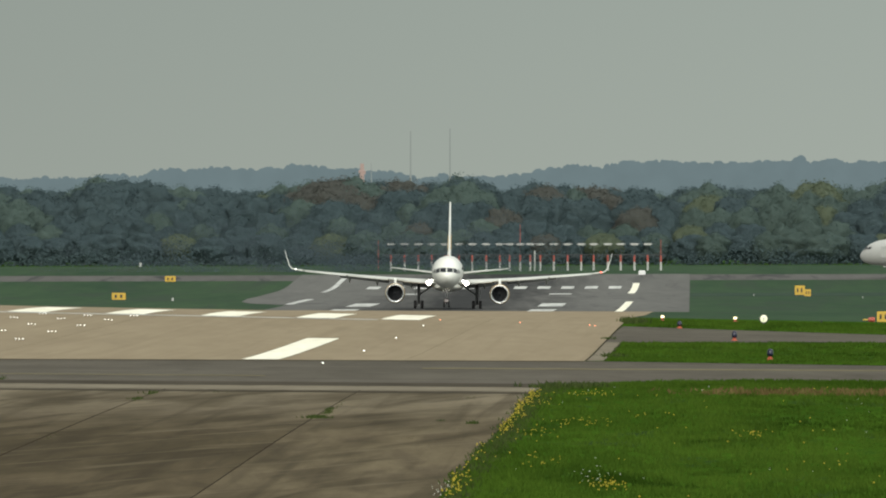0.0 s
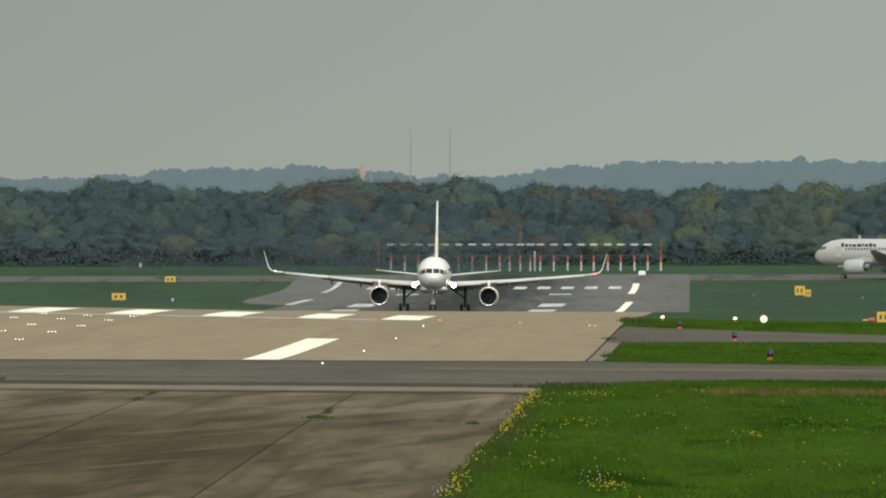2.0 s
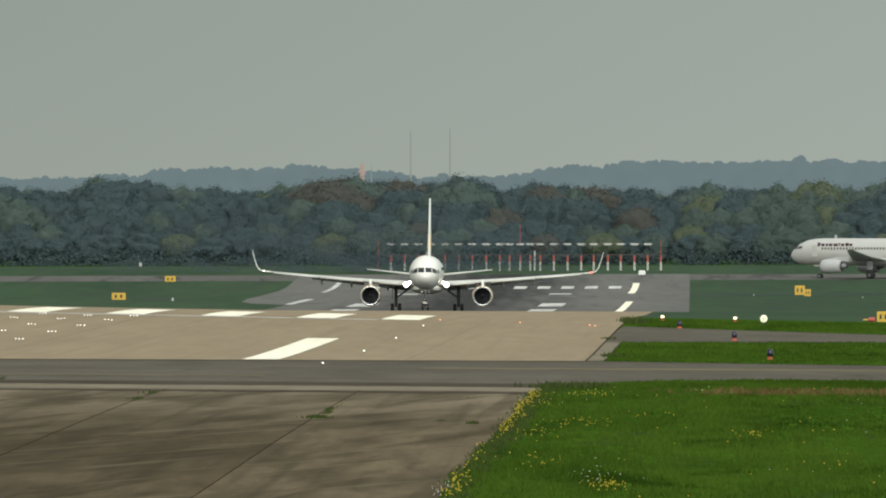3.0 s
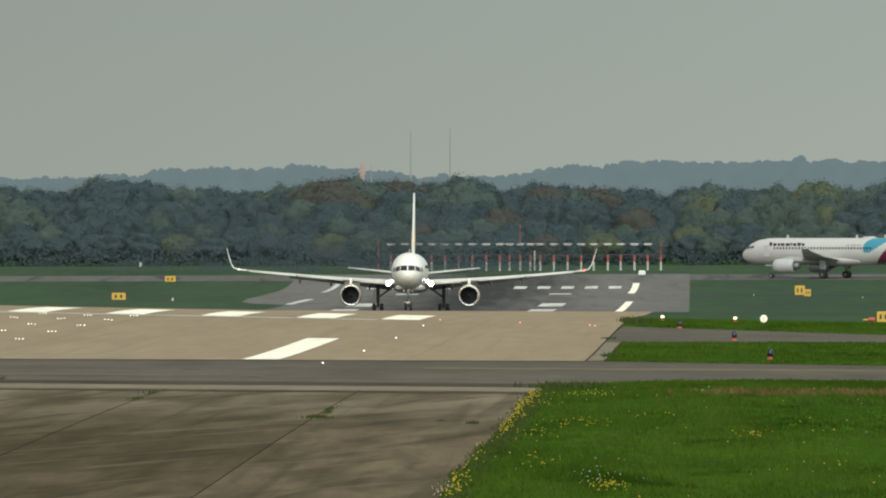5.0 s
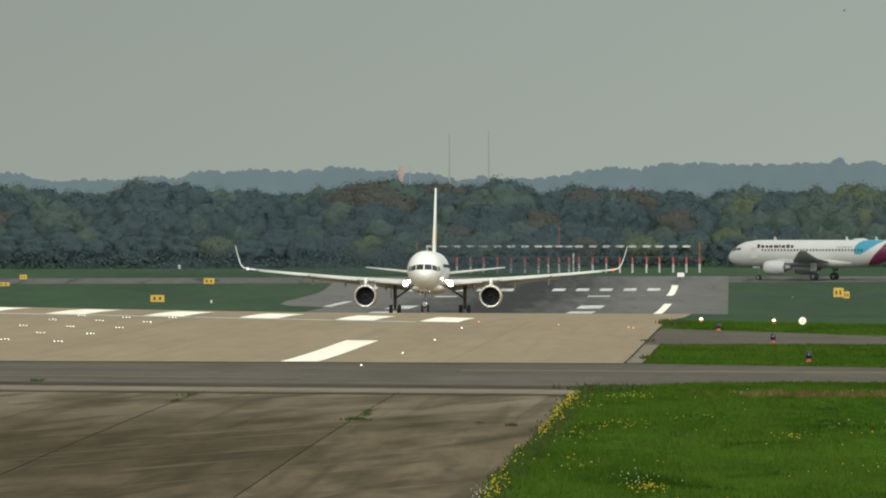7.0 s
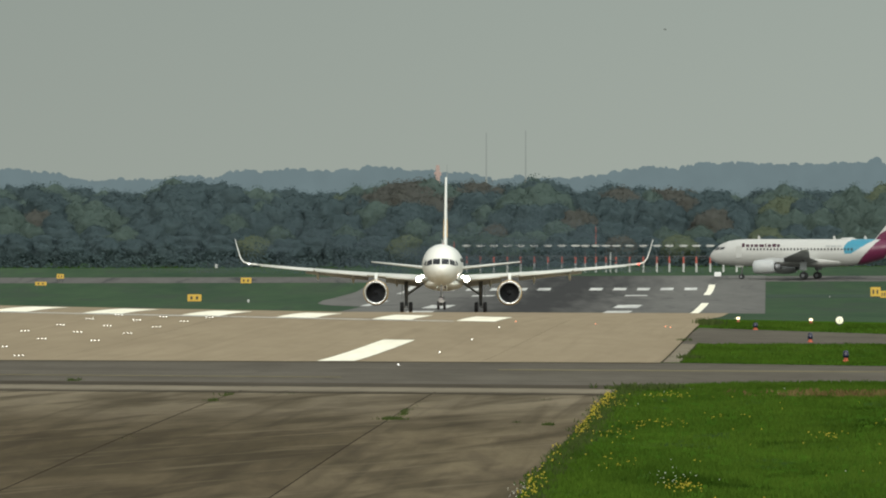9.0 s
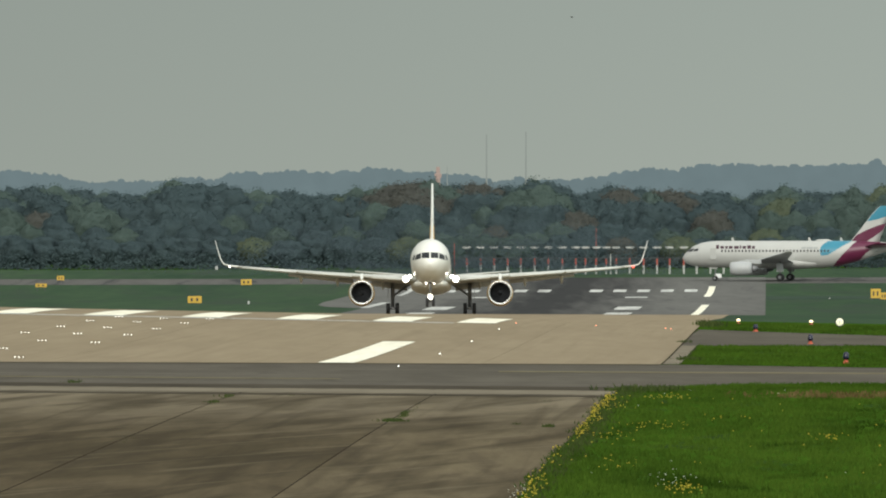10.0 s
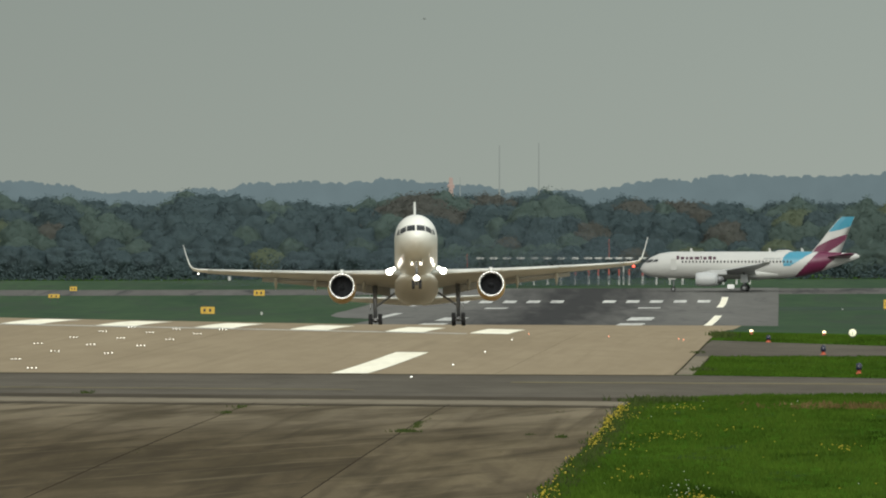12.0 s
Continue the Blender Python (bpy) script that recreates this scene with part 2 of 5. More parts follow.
# ---------------- builders ----------------
def link(name, verts, faces, mats, parent=None, label="", smooth=False, index=None):
    me = bpy.data.meshes.new(name)
    me.from_pydata([tuple(v) for v in verts], [], faces)
    for m in (mats if isinstance(mats, (list, tuple)) else [mats]):
        me.materials.append(m)
    if index is not None:
        me.polygons.foreach_set("material_index", index)
    if smooth:
        me.polygons.foreach_set("use_smooth", [True] * len(me.polygons))
    me.update()
    ob = new(name, me)
    ob.parent = parent
    if label:
        ob["label"] = label
    return ob


def part(name, bm, material, parent=None, label="", smooth=False):
    me = bpy.data.meshes.new(name)
    bmesh.ops.recalc_face_normals(bm, faces=bm.faces)
    bm.to_mesh(me)
    bm.free()
    me.materials.append(material)
    if smooth:
        me.polygons.foreach_set("use_smooth", [True] * len(me.polygons))
    ob = new(name, me)
    ob.parent = parent
    if label:
        ob["label"] = label
    return ob


def thing(name, x, y, z, label, category, group="", rz=0):
    ob = new(name)
    ob.empty_display_size = 0.5
    ob.matrix_basis = pose(x, y, z, 0, 0, rz)
    return tagged(ob, label, category, group)


def loft(rings, caps=True):
    """A skin over closed rings with equal counts."""
    bm = bmesh.new()
    rows = [[bm.verts.new(v) for v in ring] for ring in rings]
    n = len(rows[0])
    for a, b in zip(rows, rows[1:]):
        for i in range(n):
            bm.faces.new((a[i], a[(i + 1) % n], b[(i + 1) % n], b[i]))
    if caps:
        bm.faces.new(rows[0][::-1])
        bm.faces.new(rows[-1])
    return bm


def ring(x, y, z, rx, rz, n=20, axis="y"):
    """A circle or ellipse about an axis."""
    out = []
    for i in range(n):
        a = 2 * math.pi * i / n
        c, s = math.cos(a), math.sin(a)
        out.append((x + rx * c, y, z + rz * s) if axis == "y" else (x, y + rx * c, z + rz * s) if axis == "x" else (x + rx * c, y + rz * s, z))
    return out


def rod(a, b, ra, rb=None, n=8):
    """A tapered round bar from a to b."""
    a, b, rb = Vector(a), Vector(b), ra if rb is None else rb
    d = (b - a).normalized()
    u = d.orthogonal().normalized()
    v = d.cross(u)
    turn = [(math.cos(2 * math.pi * i / n), math.sin(2 * math.pi * i / n)) for i in range(n)]
    return loft([[p + r * (c * u + s * v) for c, s in turn] for p, r in ((a, ra), (b, rb))])


def box(x, y, z, sx, sy, sz, bevel=0.0):
    bm = bmesh.new()
    bmesh.ops.create_cube(bm, size=1)
    bmesh.ops.transform(bm, matrix=Matrix.Translation((x, y, z)) @ Matrix.Diagonal((sx, sy, sz, 1)), verts=bm.verts)
    if bevel:
        bmesh.ops.bevel(bm, geom=bm.edges[:], offset=bevel, segments=2, affect="EDGES")
    return bm


def lathe(profile, x=0, z=0, n=28, axis="y"):
    """Rings from (along, radius) pairs, open at both ends."""
    return loft([ring(x, a, z, r, r, n) if axis == "y" else ring(a, x, z, r, r, n, "x") for a, r in profile], caps=False)


def airfoil(le, chord, thick, up=(0, 0, 1), twist=0.0):
    """A closed wing section: leading edge, chord along +y, thickness along up."""
    le, up = Vector(le), Vector(up)
    pts = []
    for f, h in ((0, 0), (0.02, 0.32), (0.1, 0.8), (0.3, 1.0), (0.6, 0.7), (1.0, 0.06), (1.0, -0.06), (0.6, -0.35), (0.3, -0.6), (0.1, -0.55), (0.02, -0.3)):
        pts.append(le + Vector((0, chord * f, -chord * f * twist)) + up * (h * thick * 0.5))
    return pts


# ---------------- the lie of the land ----------------
RISE = [(-600, -0.6), (300, -0.75), (550, -0.42), (700, 0.02), (860, 0.30), (940, 0.27), (1100, 0.0), (1300, 0.22), (1500, 0.47), (1640, 0.12), (1843, -0.72), (2017, -1.3),
        (2220, -2.36), (2297, -2.7), (2480, -3.4), (2552, -3.6), (2650, -3.6), (2800, -3.4), (3000, -3.1), (3150, -2.45), (3230, -1.3), (3270, -0.85),
        (3350, -0.35), (3450, 0.0), (3700, 0.3), (4900, 1.0)]
CROSSFALL = [(-600, 0.003), (700, 0.006), (900, 0.008), (1100, 0.004), (1300, 0.012), (1500, 0.0226), (1700, 0.016), (2000, 0.004), (2500, 0.0), (4900, 0.0)]


def eased(table, d):
    xs, ys = np.array([r[0] for r in table], float), np.array([r[1] for r in table], float)
    m = np.gradient(ys, xs)
    i = int(np.clip(np.searchsorted(xs, d) - 1, 0, len(xs) - 2))
    h = xs[i + 1] - xs[i]
    u = min(max((d - xs[i]) / h, 0.0), 1.0)
    return (2 * u**3 - 3 * u * u + 1) * ys[i] + (u**3 - 2 * u * u + u) * h * m[i] + (3 * u * u - 2 * u**3) * ys[i + 1] + (u**3 - u * u) * h * m[i + 1]


STATIONS = {d: (eased(RISE, d), eased(CROSSFALL, d)) for d in range(-600, 4910, 10)}


def height(x, d):
    a = int(math.floor(d / 10) * 10)
    a = min(max(a, -600), 4890)
    u = (d - a) / 10
    (z0, c0), (z1, c1) = STATIONS[a], STATIONS[a + 10]
    s = min(max(x, -70), 70) + 3.4
    return (z0 - c0 * s) * (1 - u) + (z1 - c1 * s) * u


def centre(d):
    """The runway's centre line."""
    return 0.5 + (d - 2622) * 0.0140


def sheet(name, left, right, d0, d1, lift, material, parent=None, label=""):
    """A strip draped on the land between two edges, each a function of the distance."""
    ds = sorted({d0, d1, *[d for d in range(-600, 4910, 10) if d0 < d < d1]})
    verts, faces = [], []
    for d in ds:
        a, b = left(d), right(d)
        xs = [a, min(max(-70, a), b), max(min(70, b), a), b] if (a < -70 or b > 70) else [a, b]
        verts += [(x, d, height(x, d) + lift) for x in xs]
    k = 4 if len(verts) == 4 * len(ds) else 2
    for r in range(len(ds) - 1):
        for c in range(k - 1):
            i = r * k + c
            faces.append((i, i + 1, i + k + 1, i + k))
    return link(name, verts, faces, material, parent, label)


def ribbon(name, near, far, x0, x1, lift, material):
    """A strip that runs across, between two edges that are functions of x."""
    verts, faces, n, m = [], [], 22, 19
    for i in range(n):
        x = x0 + (x1 - x0) * (i / (n - 1)) ** 2
        for j in range(m):
            d = near(x) + (far(x) - near(x)) * j / (m - 1)
            verts.append((x, d, height(x, d) + lift))
    for i in range(n - 1):
        for j in range(m - 1):
            k = i * m + j
            faces.append((k, k + m, k + m + 1, k + 1))
    return link(name, verts, faces, material)


def line(x0, d0, x1, d1):
    return lambda d: x0 + (d - d0) * (x1 - x0) / (d1 - d0)


def beside(off):
    return lambda d: centre(d) + off
# ---------------- ground, runway, taxiways ----------------
def setting(ob, label, category="ground"):
    return tagged(ob, label, category, kind="structure")


setting(sheet("ground", lambda d: -2500, lambda d: 2500, -600, 4900, 0.0, M_grass), "mown green airfield grass reaching to the woods", "ground")
EDGE = 28.3


def dusted(m):
    """Pale dust that thickens towards the drain at the apron's end."""
    n, l = m.node_tree.nodes, m.node_tree.links
    b = n["Principled BSDF"]
    old = b.inputs["Base Color"].links[0].from_socket
    co, sep, rng, mix = n.new("ShaderNodeTexCoord"), n.new("ShaderNodeSeparateXYZ"), n.new("ShaderNodeMapRange"), n.new("ShaderNodeMix")
    tex = n.new("ShaderNodeTexNoise")
    tex.inputs["Scale"].default_value = 0.35
    l.new(co.outputs["Object"], tex.inputs["Vector"])
    mad = n.new("ShaderNodeMath")
    mad.operation = "MULTIPLY_ADD"
    mad.inputs[1].default_value = 60.0
    l.new(tex.outputs["Fac"], mad.inputs[0])
    l.new(co.outputs["Object"], sep.inputs[0])
    l.new(sep.outputs["Y"], mad.inputs[2])
    rng.inputs["From Min"].default_value, rng.inputs["From Max"].default_value, rng.inputs["To Max"].default_value = 740, 890, 0.8
    l.new(mad.outputs[0], rng.inputs["Value"])
    mix.data_type = "RGBA"
    mix.inputs["B"].default_value = (0.225, 0.188, 0.132, 1)
    l.new(old, mix.inputs["A"])
    l.new(rng.outputs[0], mix.inputs["Factor"])
    l.new(mix.outputs["Result"], b.inputs["Base Color"])


def streaked(m, slope, wide, tall, low, high, colour, most):
    """Tyre scuffs and stains drawn out along one heading."""
    n, l = m.node_tree.nodes, m.node_tree.links
    b = n["Principled BSDF"]
    old = b.inputs["Base Color"].links[0].from_socket
    co, sep, along, put, tex = (n.new("ShaderNode" + k) for k in ("TexCoord", "SeparateXYZ", "Math", "CombineXYZ", "TexNoise"))
    l.new(co.outputs["Object"], sep.inputs[0])
    along.operation = "MULTIPLY_ADD"
    along.inputs[1].default_value = -slope
    l.new(sep.outputs["Y"], along.inputs[0])
    l.new(sep.outputs["X"], along.inputs[2])
    l.new(along.outputs[0], put.inputs["X"])
    l.new(sep.outputs["Y"], put.inputs["Y"])
    mp = n.new("ShaderNodeMapping")
    mp.inputs["Scale"].default_value = (1 / wide, 1 / tall, 1)
    mp.inputs["Location"].default_value = (slope * 310, wide * 7.3, 0)
    l.new(put.outputs[0], mp.inputs[0])
    l.new(mp.outputs[0], tex.inputs["Vector"])
    tex.inputs["Scale"].default_value, tex.inputs["Detail"].default_value, tex.inputs["Distortion"].default_value = 1.0, 5, 0.4
    rng, mix = n.new("ShaderNodeMapRange"), n.new("ShaderNodeMix")
    rng.inputs["From Min"].default_value, rng.inputs["From Max"].default_value, rng.inputs["To Max"].default_value = low, high, most
    l.new(tex.outputs["Fac"], rng.inputs["Value"])
    mix.data_type = "RGBA"
    mix.inputs["B"].default_value = (*colour, 1)
    l.new(old, mix.inputs["A"])
    l.new(rng.outputs[0], mix.inputs["Factor"])
    l.new(mix.outputs["Result"], b.inputs["Base Color"])


for m in (M_apron, M_old_apron):
    dusted(m)
    streaked(m, 0.03, 5.0, 60, 0.44, 0.60, (0.046, 0.036, 0.020), 0.6)
    streaked(m, 0.075, 1.7, 50, 0.50, 0.66, (0.036, 0.028, 0.016), 0.6)
    streaked(m, 0.014, 0.9, 130, 0.54, 0.68, (0.042, 0.033, 0.020), 0.45)
    streaked(m, 0.16, 0.9, 34, 0.57, 0.70, (0.165, 0.136, 0.088), 0.5)
streaked(M_tarmac, 0.0, 55, 5.0, 0.48, 0.64, (0.058, 0.051, 0.040), 0.65)
streaked(M_tarmac, 0.0, 40, 2.2, 0.58, 0.70, (0.165, 0.145, 0.112), 0.5)
streaked(M_runway, 0.014, 0.8, 160, 0.50, 0.72, (0.215, 0.170, 0.112), 0.5)
# concrete runs on unseen past the crest, added to bounce light onto the belly
setting(sheet("runway_near", beside(-EDGE), beside(EDGE), 1092, 2300, 0.03, M_runway), "pale weathered concrete runway over a gentle crest", "runway")
setting(sheet("runway_far", lambda d: centre(d) + float(np.interp(d, (2600, 2730, 2765, 2810, 2900, 3268), (-22.5, -22.5, -28.0, -30.2, -31.5, -31.5))), line(38.3, 3244, 30.9, 2622), 2300, 3268, 0.03, M_rubber_haze), "grey asphalt runway dipping and rising to its far end", "runway")
apron = setting(sheet("apron", lambda d: -120, line(-0.06, 578, 4.04, 874), 300, 880, 0.02, M_joint), "stained old concrete with weedy joints", "pavement")
joint_a, joint_b, rim = line(-13.65, 660, -11.6, 840), line(-6.83, 576, -3.53, 848), line(-0.06, 578, 4.04, 874)
for left, right, slab in ((lambda d: -120, lambda d: joint_a(d) - 0.035, M_old_apron), (lambda d: joint_a(d) + 0.035, lambda d: joint_b(d) - 0.03, M_old_apron), (lambda d: joint_b(d) + 0.03, rim, M_apron)):
    sheet("concrete_slab", left, right, 300, 880, 0.032, slab, apron)
setting(sheet("meadow", lambda d: -600, lambda d: 600, 1640, 3476, 0.008, M_hazed_grass), "airfield grass around the far runway, haze-blued in colour", "grass")
setting(sheet("taxiway_near", lambda d: -300, lambda d: 300, 952, 1092, 0.015, M_tarmac), "dark asphalt taxiway crossing the runway axis", "taxiway")
setting(sheet("taxiway_shoulder", lambda d: -300, line(-0.06, 578, 4.04, 874), 880, 952, 0.015, M_tarmac), "dark asphalt edge of the crossing taxiway", "taxiway")


def bank(x):
    """Where the near grass ends at the crossing taxiway."""
    return float(np.interp(x, (3.8, 6.5, 10, 15, 40), (878, 902, 926, 936, 938)))


setting(ribbon("taxiway_corner", bank, lambda x: 953, 3.8, 300, 0.019, M_tarmac), "asphalt corner of the crossing taxiway", "taxiway")
side_near, side_far, strip_near = line(1254, 9.7, 1282, 27.2), line(1426, 12.6, 1376, 29.2), line(1092, 7.7, 1060, 22.4)
setting(ribbon("taxiway_side", side_near, lambda x: min(max(side_far(x), side_near(x) + 60), 2622 + (x - 28.75) / 0.014), 9.66, 300, 0.021, M_tarmac), "narrow asphalt side taxiway between grass strips", "taxiway")
setting(ribbon("grass_verge", lambda x: max(strip_near(x), 985), lambda x: 1096, 7.7, 300, 0.03, M_grass), "grass verge along the crossing taxiway", "grass")
setting(sheet("taxiway_far", lambda d: -600, lambda d: 600, 3205, 3262, 0.015, M_far_tarmac), "distant grey taxiway at the runway's end", "taxiway")
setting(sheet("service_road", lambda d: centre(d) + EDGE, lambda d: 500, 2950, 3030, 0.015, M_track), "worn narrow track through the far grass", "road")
setting(sheet("slot_drain", lambda d: -120, lambda d: 3.9, 847, 853, 0.045, M_patch), "dark slot drain across the old concrete", "drain")
setting(sheet("concrete_band", lambda d: -120, lambda d: 4.0, 857, 876, 0.045, M_band), "pale concrete band along the taxiway edge", "pavement")
setting(sheet("taxiway_line", lambda d: -120, lambda d: -8, 940, 944, 0.03, M_line), "faded yellow taxiway line", "marking")
setting(sheet("taxiway_line", lambda d: -1, lambda d: 60, 1010, 1018, 0.03, M_line), "faded yellow taxiway line", "marking")
setting(sheet("asphalt_patch", lambda d: -120, lambda d: 4.1, 884, 902, 0.025, M_patch), "dark patched strip of asphalt", "pavement")
setting(sheet("asphalt_patch", lambda d: -120, beside(EDGE), 1084, 1092, 0.025, M_patch), "dark seam strip where asphalt meets concrete", "pavement")
setting(sheet("runway_kerb", beside(EDGE + 0.10), beside(EDGE + 1.0), 1094, 1252, 0.034, M_band), "pale concrete kerb along the runway edge", "kerb")
for off, d1 in ((EDGE + 0.02, 1440), (EDGE + 1.02, 1236)):
    setting(sheet("runway_gutter", beside(off), beside(off + 0.1), 1094, d1, 0.035, M_joint), "dark gutter line beside the runway", "gutter")
for off in (-4.25, 18.9):
    setting(sheet("runway_seam", beside(off), beside(off + 0.05), 1094, 1500, 0.034, M_seam), "thin faint seam between runway lanes", "joint")


def marking(off, wide, d0, d1, material=M_paint, label="white painted runway bar", lift=0.045):
    return setting(sheet("runway_marking", beside(off), beside(off + wide), d0, d1, lift, material), label, "marking")


marking(10.35, 1.95, 1094, 1262)
for off in (-20.9, -14.3, -7.5, -0.9, 5.75, 11.6):
    marking(off, 2.7, 1449, 1534)
marking(-27, 38.5, 1441, 1447, M_faded, "thin worn white cross line")
for off in (3.9, 7.45, 11.0, 14.55, 18.1):
    for side in (1, -1):
        marking(side * off - 0.95, 1.9, 3122, 3152, M_faded, "worn white threshold bar")
for side in (1, -1):
    marking(side * 11.0 - 1.6, 3.2, 2995, 3018, M_faded, "worn white touchdown bar")
    marking(side * 12.3 - 1.6, 3.2, 2685, 2760, M_faded, "worn white touchdown bar")
    marking(side * 12.3 - 1.6, 3.2, 2530, 2610, M_faded, "worn white touchdown bar")
marking(20.6, 1.0, 3015, 3180, M_paint, "white runway side stripe")
marking(21.5, 1.0, 2380, 2800, M_paint, "white runway side stripe")
marking(-24.6, 0.8, 3060, 3225, M_faded, "white runway side stripe")
marking(-23.0, 1.2, 2740, 2880, M_faded, "white runway side stripe")


# ---------------- twin-engine narrow-body airliner, head on ----------------
JET = [(0, 0.05, 0.05, -0.55), (0.25, 0.55, 0.52, -0.52), (0.8, 0.98, 0.98, -0.42), (1.6, 1.38, 1.45, -0.26), (2.6, 1.66, 1.78, -0.10), (4.0, 1.83, 1.96, -0.02), (6.0, 1.88, 2.0, 0),
       (18, 1.88, 2.0, 0), (31, 1.88, 2.0, 0), (35, 1.72, 1.82, 0.18), (40, 1.2, 1.3, 0.65), (44, 0.7, 0.75, 1.05), (46.8, 0.25, 0.28, 1.3), (47.2, 0.1, 0.1, 1.3)]


def hull(table, zc, s):
    xs = [r[0] for r in table]
    return [float(np.interp(s, xs, [r[k] for r in table])) + (zc if k == 3 else 0) for k in (1, 2, 3)]


def on_nose(table, zc, x, z, out=0.015):
    """The distance behind the nose at which the hull passes through (x, z) as seen from ahead."""
    for s in np.arange(0.0, 8.0, 0.01):
        a, b, c = hull(table, zc, s)
        if (x / (a + out)) ** 2 + ((z - c) / (b + out)) ** 2 <= 1:
            return s
    return 8.0


def pane(table, zc, corners, back, n=5):
    """A curved pane on the hull, from four (x, z) corners seen from ahead."""
    verts, faces = [], []
    (ax, az), (bx, bz), (cx, cz), (dx, dz) = corners
    for i in range(n):
        for j in range(n):
            u, v = i / (n - 1), j / (n - 1)
            x = (ax * (1 - u) + bx * u) * (1 - v) + (dx * (1 - u) + cx * u) * v
            z = (az * (1 - u) + bz * u) * (1 - v) + (dz * (1 - u) + cz * u) * v
            verts.append((x, on_nose(table, zc, x, z) - back, z))
    for i in range(n - 1):
        for j in range(n - 1):
            k = i * n + j
            faces.append((k, k + 1, k + n + 1, k + n))
    return verts, faces


def wheel(parent, x, y, z, r, w, name="wheel"):
    """A tyre with a rim, turning about x; its own origin is the hub."""
    hub = part(name, lathe([(-w * 0.42, r * 0.55), (-w * 0.5, r * 0.7), (-w * 0.5, r * 0.86), (-w * 0.3, r * 0.98), (w * 0.3, r * 0.98), (w * 0.5, r * 0.86), (w * 0.5, r * 0.7), (w * 0.42, r * 0.55)], n=20, axis="x"),
               M_rubber, parent, "black rubber tyre", True)
    hub.matrix_basis = pose(x, y, z)
    part("rim", loft([ring(-w * 0.40, 0, 0, r * 0.56, r * 0.56, 12, "x"), ring(-w * 0.2, 0, 0, r * 0.2, r * 0.2, 12, "x"), ring(w * 0.2, 0, 0, r * 0.2, r * 0.2, 12, "x"), ring(w * 0.40, 0, 0, r * 0.56, r * 0.56, 12, "x")]), M_strut, hub, "grey metal rim")
    return hub


jet_wings, jet_legs = [], []


